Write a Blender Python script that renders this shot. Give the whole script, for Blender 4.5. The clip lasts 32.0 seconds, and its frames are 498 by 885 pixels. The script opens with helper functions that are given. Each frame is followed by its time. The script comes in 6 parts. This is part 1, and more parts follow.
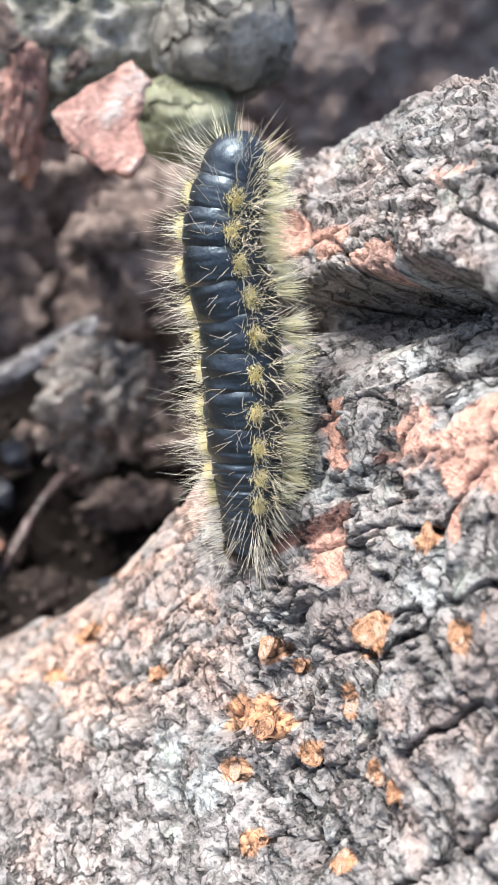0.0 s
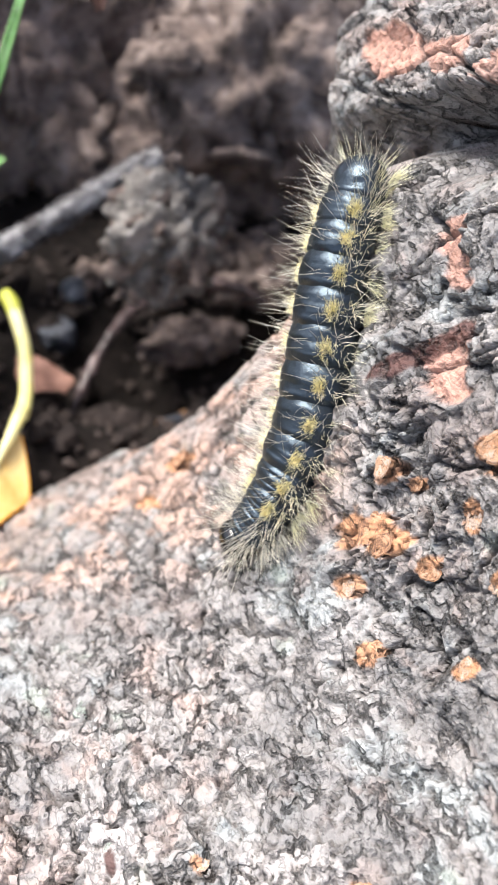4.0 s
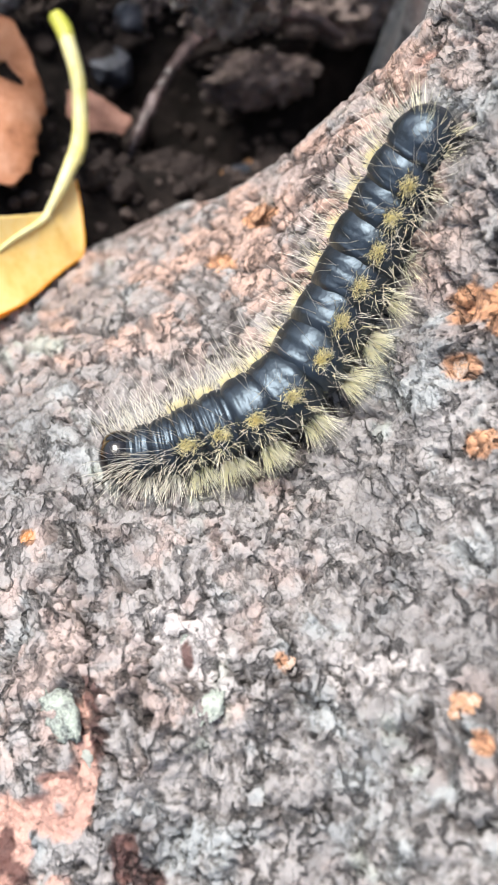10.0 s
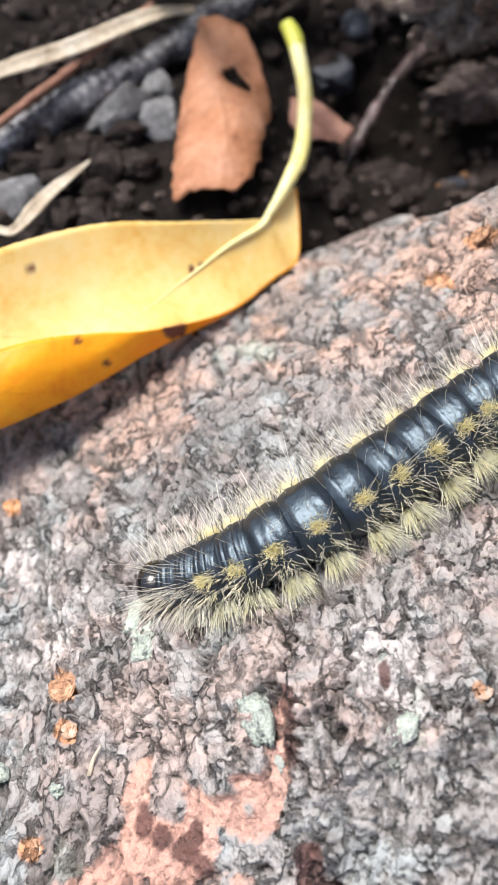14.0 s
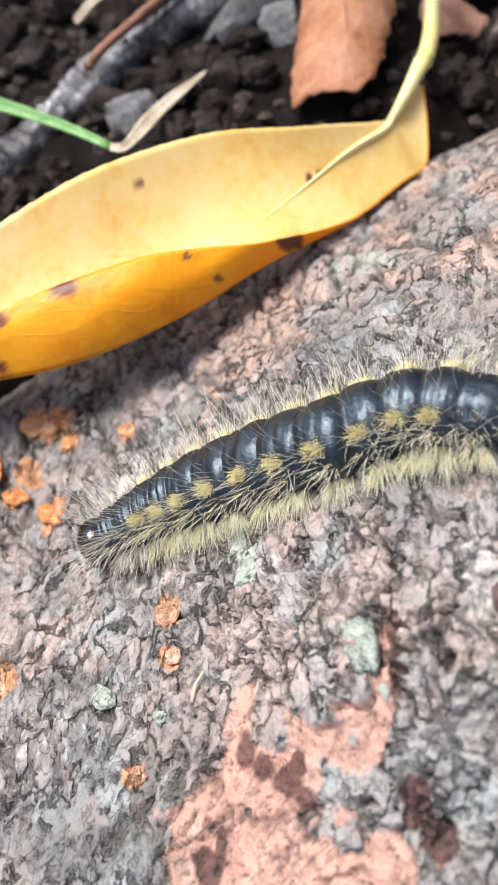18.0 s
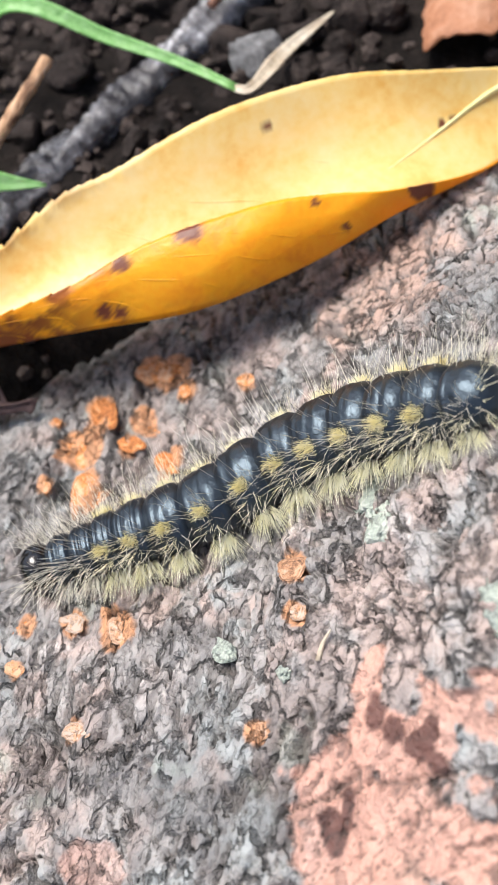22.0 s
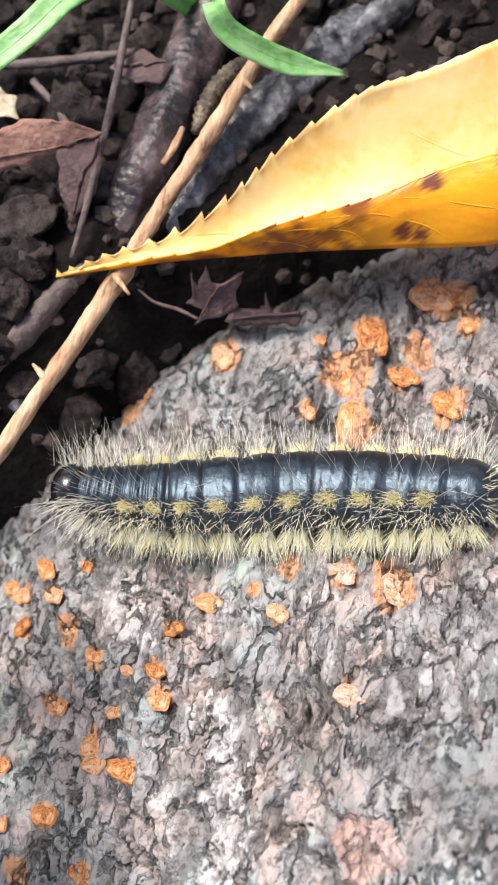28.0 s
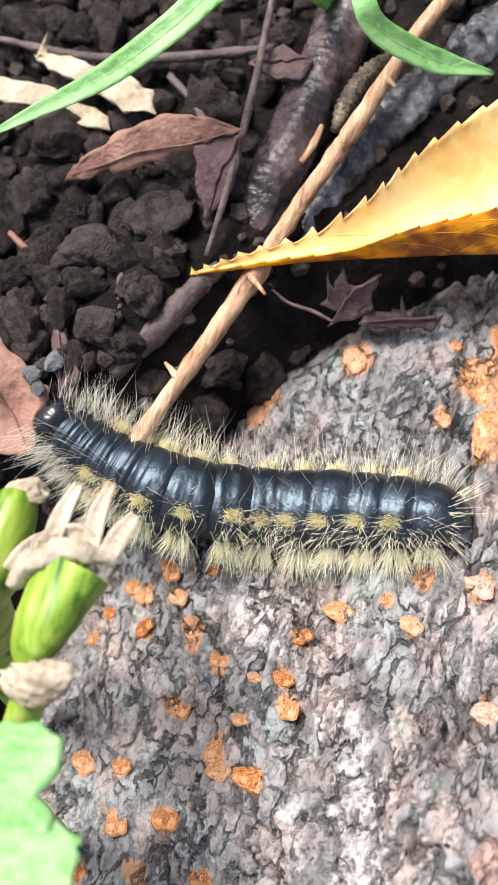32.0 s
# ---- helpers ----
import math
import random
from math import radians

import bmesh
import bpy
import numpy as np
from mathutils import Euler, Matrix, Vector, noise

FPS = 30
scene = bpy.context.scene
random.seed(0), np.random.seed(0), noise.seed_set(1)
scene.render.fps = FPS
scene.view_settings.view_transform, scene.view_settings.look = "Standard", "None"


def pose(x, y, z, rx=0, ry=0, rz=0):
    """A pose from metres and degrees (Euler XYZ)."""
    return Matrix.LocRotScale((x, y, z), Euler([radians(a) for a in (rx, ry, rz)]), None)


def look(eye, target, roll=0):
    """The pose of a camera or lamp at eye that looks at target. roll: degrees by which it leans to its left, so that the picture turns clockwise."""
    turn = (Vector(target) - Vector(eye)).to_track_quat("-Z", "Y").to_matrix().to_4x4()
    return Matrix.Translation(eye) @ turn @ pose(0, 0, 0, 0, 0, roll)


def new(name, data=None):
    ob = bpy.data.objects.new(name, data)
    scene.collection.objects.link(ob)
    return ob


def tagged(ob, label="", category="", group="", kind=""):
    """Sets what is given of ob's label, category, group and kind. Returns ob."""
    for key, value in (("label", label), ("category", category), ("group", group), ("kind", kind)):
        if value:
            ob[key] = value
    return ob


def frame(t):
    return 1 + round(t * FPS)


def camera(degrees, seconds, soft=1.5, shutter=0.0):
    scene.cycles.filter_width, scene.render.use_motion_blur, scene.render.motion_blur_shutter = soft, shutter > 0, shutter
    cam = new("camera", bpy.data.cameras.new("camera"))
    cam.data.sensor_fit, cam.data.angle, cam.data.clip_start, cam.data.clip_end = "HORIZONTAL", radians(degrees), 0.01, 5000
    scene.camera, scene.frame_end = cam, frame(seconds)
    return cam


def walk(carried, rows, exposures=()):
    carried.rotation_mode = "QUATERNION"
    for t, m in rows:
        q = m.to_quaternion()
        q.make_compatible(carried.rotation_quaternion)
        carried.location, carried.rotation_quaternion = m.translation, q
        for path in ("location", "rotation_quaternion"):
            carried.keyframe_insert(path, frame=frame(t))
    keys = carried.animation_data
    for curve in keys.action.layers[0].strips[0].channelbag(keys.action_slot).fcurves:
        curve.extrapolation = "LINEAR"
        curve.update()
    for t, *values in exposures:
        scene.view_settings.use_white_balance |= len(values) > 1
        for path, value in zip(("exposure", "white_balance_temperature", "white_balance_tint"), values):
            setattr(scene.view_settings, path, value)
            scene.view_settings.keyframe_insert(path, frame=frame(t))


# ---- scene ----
cam = camera(24.0, 32.0, soft=1.5)
cam.data.dof.use_dof, cam.data.dof.focus_distance, cam.data.dof.aperture_fstop = True, 0.119, 46
PATH = [
    (0, 0.01970, -0.07688, 0.13161, 53.939, -4.838, -11.880),
    (0.5, 0.01744, -0.07779, 0.13359, 53.475, -5.516, -12.422),
    (1, 0.01598, -0.07959, 0.13306, 52.445, -6.175, -12.795),
    (1.5, 0.01324, -0.07872, 0.13128, 51.273, -6.376, -12.763),
    (2, 0.01135, -0.07647, 0.13004, 50.034, -6.076, -12.531),
    (2.5, 0.01067, -0.07552, 0.12968, 48.891, -5.500, -12.306),
    (4.5, 0.00777, -0.07664, 0.12686, 46.192, -4.256, -11.702),
    (5, 0.00715, -0.07428, 0.12548, 45.409, -3.868, -11.265),
    (5.5, 0.00515, -0.07224, 0.12357, 44.660, -3.445, -10.711),
    (6, 0.00514, -0.07090, 0.12243, 43.811, -3.483, -10.357),
    (6.5, 0.00650, -0.07116, 0.11922, 42.293, -3.764, -10.414),
    (7, 0.00723, -0.06980, 0.11715, 40.827, -3.602, -10.530),
    (7.5, 0.00887, -0.06929, 0.11391, 39.382, -3.797, -10.893),
    (8, 0.00896, -0.07120, 0.11624, 38.200, -3.929, -11.122),
    (8.5, 0.00811, -0.07082, 0.11563, 36.958, -4.051, -11.163),
    (9, 0.00721, -0.06820, 0.11534, 36.052, -4.340, -10.938),
    (9.5, 0.00674, -0.06575, 0.11296, 35.184, -4.769, -10.422),
    (10, 0.00458, -0.06466, 0.11626, 34.956, -4.917, -9.491),
    (10.5, 0.00270, -0.06343, 0.11583, 34.606, -5.081, -8.501),
    (11, 0.00150, -0.06269, 0.11678, 34.304, -5.448, -7.649),
    (11.5, -0.00050, -0.06210, 0.11708, 33.887, -5.258, -6.746),
    (12, 0.00036, -0.06204, 0.11488, 33.289, -5.210, -6.131),
    (12.5, 0.00061, -0.06160, 0.11388, 32.812, -4.859, -5.374),
    (13, -0.00141, -0.06150, 0.11528, 32.902, -3.755, -4.100),
    (13.5, -0.00097, -0.06106, 0.11642, 33.259, -2.794, -2.685),
    (14, 0.00000, -0.06311, 0.11869, 34.144, -0.862, -1.085),
    (14.5, 0.00254, -0.06380, 0.11623, 34.642, 1.770, 0.329),
    (16.5, 0.00861, -0.06133, 0.11294, 33.097, 6.702, 1.346),
    (17, 0.00778, -0.06113, 0.11299, 32.774, 7.060, 1.872),
    (17.5, 0.00772, -0.06150, 0.11146, 32.186, 7.312, 2.284),
    (18, 0.00765, -0.06154, 0.11006, 31.684, 7.344, 2.766),
    (18.5, 0.00716, -0.06150, 0.11046, 31.188, 7.878, 3.189),
    (19, 0.00733, -0.06138, 0.10889, 30.870, 7.967, 3.531),
    (19.5, 0.00628, -0.06007, 0.10807, 30.801, 8.321, 3.885),
    (20, 0.00659, -0.06117, 0.10769, 30.583, 8.294, 4.214),
    (20.5, 0.00536, -0.06156, 0.10708, 30.507, 8.473, 4.620),
    (21, 0.00414, -0.06056, 0.10725, 30.449, 8.831, 5.110),
    (21.5, 0.00321, -0.06085, 0.10734, 30.138, 9.114, 5.636),
    (22, 0.00101, -0.06062, 0.10788, 30.027, 9.268, 6.163),
    (22.5, -0.00165, -0.05852, 0.10715, 29.998, 9.508, 6.751),
    (23, -0.00251, -0.05858, 0.10604, 29.745, 9.688, 7.294),
    (23.5, -0.00324, -0.05890, 0.10604, 28.914, 9.614, 7.995),
    (24, -0.00401, -0.05927, 0.10646, 28.194, 9.496, 8.619),
    (24.5, -0.01339, -0.05495, 0.10378, 26.240, 8.824, 9.833),
    (25, -0.01443, -0.05467, 0.10545, 24.034, 7.141, 10.432),
    (25.5, -0.01916, -0.05324, 0.10749, 23.405, 6.987, 10.980),
    (27.5, -0.02415, -0.05108, 0.10865, 22.757, 7.369, 12.718),
    (28, -0.02846, -0.04969, 0.10774, 22.670, 7.648, 13.509),
    (28.5, -0.02792, -0.05012, 0.10501, 22.567, 8.150, 14.329),
    (29, -0.02898, -0.04975, 0.10410, 22.732, 8.621, 14.979),
    (29.5, -0.02984, -0.04863, 0.10545, 22.569, 8.979, 15.429),
    (30, -0.03021, -0.04788, 0.10558, 22.673, 9.010, 15.698),
    (30.5, -0.03007, -0.04804, 0.10562, 22.609, 9.117, 15.933),
    (31, -0.03424, -0.04927, 0.10765, 22.510, 9.413, 16.117),
    (31.5, -0.03512, -0.05171, 0.10737, 22.718, 9.597, 16.279),
    (32, -0.03642, -0.04999, 0.10696, 22.928, 9.723, 16.432),
]
walk(cam, [(t, pose(x, y, z, rx, ry, rz)) for t, x, y, z, rx, ry, rz in PATH],
     exposures=[(0, 1.62), (2.5, 1.58), (5, 1.42), (8, 1.25), (14, 1.1), (20, 0.98), (25, 0.98), (28, 1.12), (32, 1.15)])

# ---- light: a bright overcast day ----
sky_world = bpy.data.worlds.new("overcast_sky")
scene.world = sky_world
sky_world.use_nodes = True
wn = sky_world.node_tree
sky = wn.nodes.new("ShaderNodeTexSky")
sky.sky_type, sky.sun_disc = "NISHITA", False
sky.sun_elevation, sky.sun_rotation = radians(67), radians(-62)
sky.air_density, sky.dust_density = 1.0, 4.0
wn.nodes["Background"].inputs[1].default_value = 0.09
wn.links.new(sky.outputs[0], wn.nodes["Background"].inputs[0])
sun = new("sun", bpy.data.lights.new("sun", "SUN"))
sun.data.energy, sun.data.angle, sun.data.color = 2.4, radians(24), (1.0, 0.97, 0.92)
sun.matrix_basis = look((-0.38, 0.2, 1.0), (0, 0, 0))

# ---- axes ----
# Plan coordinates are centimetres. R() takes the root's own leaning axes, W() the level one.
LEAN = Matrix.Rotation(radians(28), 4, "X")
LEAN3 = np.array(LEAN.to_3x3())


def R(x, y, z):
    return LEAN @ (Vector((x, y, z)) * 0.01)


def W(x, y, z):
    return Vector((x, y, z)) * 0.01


# ---- noise on arrays ----
def scatter(ix, iy, s):
    h = (ix * 374761393 + iy * 668265263 + s * 144269504) & 0xFFFFFFFF
    h = ((h ^ (h >> 13)) * 1274126177) & 0xFFFFFFFF
    h = ((h ^ (h >> 15)) * 2246822519) & 0xFFFFFFFF
    return ((h ^ (h >> 16)) & 0xFFFFFFFF) / 4294967296.0


def grain(x, y, s=0):
    ix, iy = np.floor(x).astype(np.int64), np.floor(y).astype(np.int64)
    fx, fy = x - ix, y - iy
    fx, fy = fx * fx * (3 - 2 * fx), fy * fy * (3 - 2 * fy)
    a, b = scatter(ix, iy, s), scatter(ix + 1, iy, s)
    c, d = scatter(ix, iy + 1, s), scatter(ix + 1, iy + 1, s)
    return (a + (b - a) * fx) * (1 - fy) + (c + (d - c) * fx) * fy - 0.5


def rough(x, y, s=0, octaves=4):
    out, amp, f = 0, 1.0, 1.0
    for k in range(octaves):
        out = out + amp * grain(x * f + 7.3 * k, y * f - 3.1 * k, s + k)
        amp, f = amp * 0.5, f * 2.03
    return out


def cells(x, y, s=0):
    """Distances to the nearest and second nearest seed, and the nearest seed's random number."""
    ix, iy = np.floor(x).astype(np.int64), np.floor(y).astype(np.int64)
    f1, f2, who = np.full(x.shape, 9.0), np.full(x.shape, 9.0), np.zeros(x.shape)
    for i in (-1, 0, 1):
        for j in (-1, 0, 1):
            cx, cy = ix + i, iy + j
            d = np.hypot(cx + scatter(cx, cy, s) - x, cy + scatter(cx, cy, s + 11) - y)
            near = d < f1
            f2 = np.where(near, f1, np.minimum(f2, d))
            who = np.where(near, scatter(cx, cy, s + 23), who)
            f1 = np.where(near, d, f1)
    return f1, f2, who


def step(a, b, x):
    k = np.clip((x - a) / (b - a), 0, 1)
    return k * k * (3 - 2 * k)


# ---- the root's large form ----
EDGE = [(7.4, 9.8), (5.9, 8.6), (5.25, 7.4), (5.25, 6.4), (4.95, 5.6), (4.4, 5.1), (3.62, 4.78), (2.85, 4.75), (1.75, 4.83), (1.1, 4.8), (-0.4, 4.2),
        (-1.9, 3.3), (-4.0, 1.9), (-6.35, 0.25), (-7.2, -0.36), (-7.55, -1.0), (-8.3, -1.5), (-9.3, -2.4), (-9.8, -4.2), (-10.0, -7.0), (-10.0, -9.5)]


def inside(x, y):
    """Distance from the root's rim, positive on the root."""
    x, y = np.asarray(x, float), np.asarray(y, float)
    best, side = np.full(x.shape, 1e9), np.ones(x.shape)
    for (ax, ay), (bx, by) in zip(EDGE[:-1], EDGE[1:]):
        dx, dy = bx - ax, by - ay
        k = np.clip(((x - ax) * dx + (y - ay) * dy) / (dx * dx + dy * dy), 0, 1)
        d = np.hypot(x - ax - k * dx, y - ay - k * dy)
        m = d < best - 1e-9
        best = np.where(m, d, best)
        side = np.where(m, np.where(dx * (y - ay) - dy * (x - ax) > 0, 1, -1), side)
    return best * side


# broad swells of the root, one row for each x
SWELLS = {-8: [0.23, 0.41, 0.6, 0.31, 0.11], -5: [-0.25, 0.14, -0.33, 0.25, 0.36], -2: [-0.2, 0.07, -1.3, -1.0, -0.32],
          1: [-1.34, -0.8, 1.52, -0.15, -3.66], 4: [-1.78, 0.11, -2.93, -0.4, -1.34], 7: [-1.92, 0.98, 0.08, 2.05, 3.23]}


def root_form(x, y):
    x, y = np.asarray(x, float), np.asarray(y, float)
    z = 2.443 + 0.675 * x - 0.543 * y
    for cx, tall in SWELLS.items():
        for cy, h in zip((-6, -3, 0, 3, 6), tall):
            z = z + h * np.exp(-((x - cx) ** 2 + (y - cy) ** 2) / 11.52)
    return z


def flow(x):
    """Length along the root's face, which steepens towards the trunk."""
    return x + 0.3 * np.logaddexp(0, (x - 4.4) * 4)


def ledge_line(x, y):
    """Distance above the lip of the thick ledge of bark that juts from the trunk."""
    return (x - 5.99) * 0.927 + (y - 5.3) * 0.375 + 0.2 * rough(x * 1.5, y * 1.2, 71, 4)


def root_height(x, y):
    d = inside(x, y)
    return root_form(x, y) - (1.6 + 12 * step(2.6, 3.8, x)) * np.clip(0.5 - 0.3 * step(2.6, 3.8, x) - d, 0, 2.2) ** 2


def root_normal(x, y):
    e = 0.1
    gx, gy = (root_height(x + e, y) - root_height(x - e, y)) / (2 * e), (root_height(x, y + e) - root_height(x, y - e)) / (2 * e)
    n = np.stack([-gx, -gy, np.ones_like(gx)], -1)
    return n / np.linalg.norm(n, axis=-1, keepdims=True), gx, gy


def root_skin(x, y):
    """Points of the bark, along the root's own axes: the broad form, the overhanging ledge and the relief laid along its normals."""
    n, gx, gy = root_normal(x, y)
    relief, _, _, _ = bark_relief(x, y)
    low = ledge_line(x, y)
    right = step(5.1, 5.5, x)
    out = 0.42 * step(-0.1, 0.06, low) * (1 - 0.6 * step(0.3, 1.6, low)) + 0.1 * step(0.5, 0.58, low + 0.15 * rough(x * 2, y * 2, 72, 3)) + 0.12 * step(0.95, 1.0, low + 0.2 * rough(x * 2, y * 2, 73, 3))
    dip = np.exp(-((low + 0.26) / 0.2) ** 2) * (1 + 0.7 * rough(x * 3.5, y * 2.0, 74, 4))
    bare = spots(x, y, PATCHES)
    lift = right * (out - 0.95 * dip) + relief * (1 - 0.6 * bare) * (0.25 + 0.75 * step(-0.35, 0.4, inside(x, y))) - 0.05 * bare
    across = np.stack([np.full(x.shape, 0.927), np.full(x.shape, 0.375), 0.927 * gx + 0.375 * gy], -1)
    across = across / np.linalg.norm(across, axis=-1, keepdims=True)
    p = np.stack([x, y, root_height(x, y)], -1) + n * lift[..., None]
    d = inside(x, y)
    tuck = 3.2 * np.clip(0.1 - d, 0, 1.9) * step(2.6, 3.6, x)
    p = p + np.stack([0.67 * tuck, -0.74 * tuck, 0 * tuck], -1)
    p = p + across * (right * dip * 0.3 * rough(p[..., 2] * 2.2, y * 2.2, 75, 4))[..., None]
    return p + across * (right * 0.66 * dip * step(0.15, -0.1, low))[..., None]


# patches where the outer bark has scaled off: x, y, half widths, strength
PATCHES = [(5.75, 3.75, 0.17, 0.4, 1.0), (5.98, 3.35, 0.18, 0.5, 1.0), (6.12, 2.95, 0.1, 0.3, 0.9), (5.36, 4.12, 0.1, 0.4, 0.9), (5.14, 3.1, 0.14, 0.35, 1.0), (5.9, 2.7, 0.1, 0.25, 0.9),
           (5.8, 7.1, 0.12, 0.5, 1.0), (5.93, 6.3, 0.1, 0.45, 0.9), (6.02, 5.4, 0.1, 0.25, 0.8), (6.57, 5.85, 0.14, 0.3, 0.7), (-0.45, -2.6, 0.5, 0.5, 1.0), (-0.85, -2.1, 0.14, 0.35, 0.9),
           (0.14, -2.3, 0.3, 0.3, 0.9), (-0.4, -3.2, 0.75, 0.5, 1.0), (0.2, -3.4, 0.7, 0.7, 1.0), (-1.15, -3.2, 0.25, 0.4, 0.8), (-0.7, -3.9, 0.7, 0.5, 0.9), (0.5, -1.75, 0.1, 0.35, 0.8),
           (-3.44, -4.05, 0.2, 0.26, 0.45), (4.5, 4.65, 0.2, 0.35, 0.7)]
DARKS = [(-0.78, -2.36, 0.1, 0.18), (-0.62, -2.48, 0.13, 0.14), (-0.42, -2.62, 0.15, 0.13), (-0.22, -2.75, 0.12, 0.12), (-0.3, -2.45, 0.06, 0.12), (-1.13, -3.38, 0.12, 0.16), (-1.0, -3.2, 0.06, 0.16),
         (0.72, -2.7, 0.14, 0.2), (0.9, -2.95, 0.16, 0.16), (1.5, -0.95, 0.06, 0.16), (0.62, -1.6, 0.08, 0.34), (5.0, 3.4, 0.16, 0.12), (5.2, 3.42, 0.14, 0.1)]

# paler and duskier patches of the bark
PALES = [(-6.42, -2.84, 0.45, 0.30, 0.90), (-5.26, -3.39, 0.30, 0.40, 0.90), (-4.94, -3.95, 0.25, 0.50, 1.00), (-4.71, -4.47, 0.25, 0.45, 1.00), (-5.30, -4.56, 0.30, 0.30, 0.80), (-4.47, -2.27, 0.35, 0.20, 0.80), (-3.21, -2.72, 0.30, 0.40, 0.80), (-2.25, 0.07, 0.50, 0.35, 0.90), (-1.87, -0.63, 0.50, 0.35, 0.90), (-0.86, -0.83, 0.30, 0.30, 0.80), (1.54, -0.96, 0.50, 0.40, 0.70), (2.96, -1.39, 0.50, 0.40, 0.70)]
DUSKS = [(-4.30, -3.19, 0.30, 0.25, 0.80), (-4.02, -3.73, 0.50, 0.40, 0.85), (-3.50, -3.25, 0.35, 0.40, 0.80), (-7.93, -4.15, 0.35, 0.40, 0.80), (-7.16, -3.29, 0.20, 0.25, 0.80), (-5.59, -0.39, 0.50, 0.20, 0.80), (-4.95, 0.61, 0.60, 0.25, 0.80), (-6.78, -4.37, 0.30, 0.30, 0.75), (-3.29, -2.82, 0.40, 0.35, 0.80), (-3.94, -3.58, 0.50, 0.45, 0.80), (-2.52, -3.52, 0.50, 0.40, 0.80), (-1.71, -3.17, 0.30, 0.45, 0.80), (5.08, 2.61, 0.25, 0.40, 0.80), (4.94, 3.56, 0.20, 0.40, 0.90), (5.78, 2.33, 0.30, 0.40, 0.80), (6.18, 4.12, 0.25, 0.40, 0.80)]


def build_grid(xs, ys, place, keep, fields):
    """One mesh over a grid; place gives positions, keep the faces to hold on to, fields the named point values."""
    gx, gy = np.meshgrid(xs, ys)
    n, m = gx.shape
    co = place(gx, gy).reshape(-1, 3)
    idx = np.arange(n * m).reshape(n, m)
    quads = np.stack([idx[:-1, :-1], idx[:-1, 1:], idx[1:, 1:], idx[1:, :-1]], -1).reshape(-1, 4)
    ok = keep(gx, gy).ravel()
    quads = quads[ok[quads].all(1)]
    used = np.unique(quads)
    back = np.full(n * m, -1)
    back[used] = np.arange(len(used))
    co, quads = co[used], back[quads]
    me = bpy.data.meshes.new("sheet")
    me.vertices.add(len(co))
    me.vertices.foreach_set("co", co.astype(np.float32).ravel())
    me.loops.add(quads.size)
    me.loops.foreach_set("vertex_index", quads.astype(np.int32).ravel())
    me.polygons.add(len(quads))
    me.polygons.foreach_set("loop_start", np.arange(0, quads.size, 4, dtype=np.int32))
    me.update(calc_edges=True)
    me.polygons.foreach_set("use_smooth", np.ones(len(quads), bool))
    for name, values in fields(gx, gy).items():
        a = me.attributes.new(name, "FLOAT", "POINT")
        a.data.foreach_set("value", values.ravel()[used].astype(np.float32))
    me.validate()
    return me


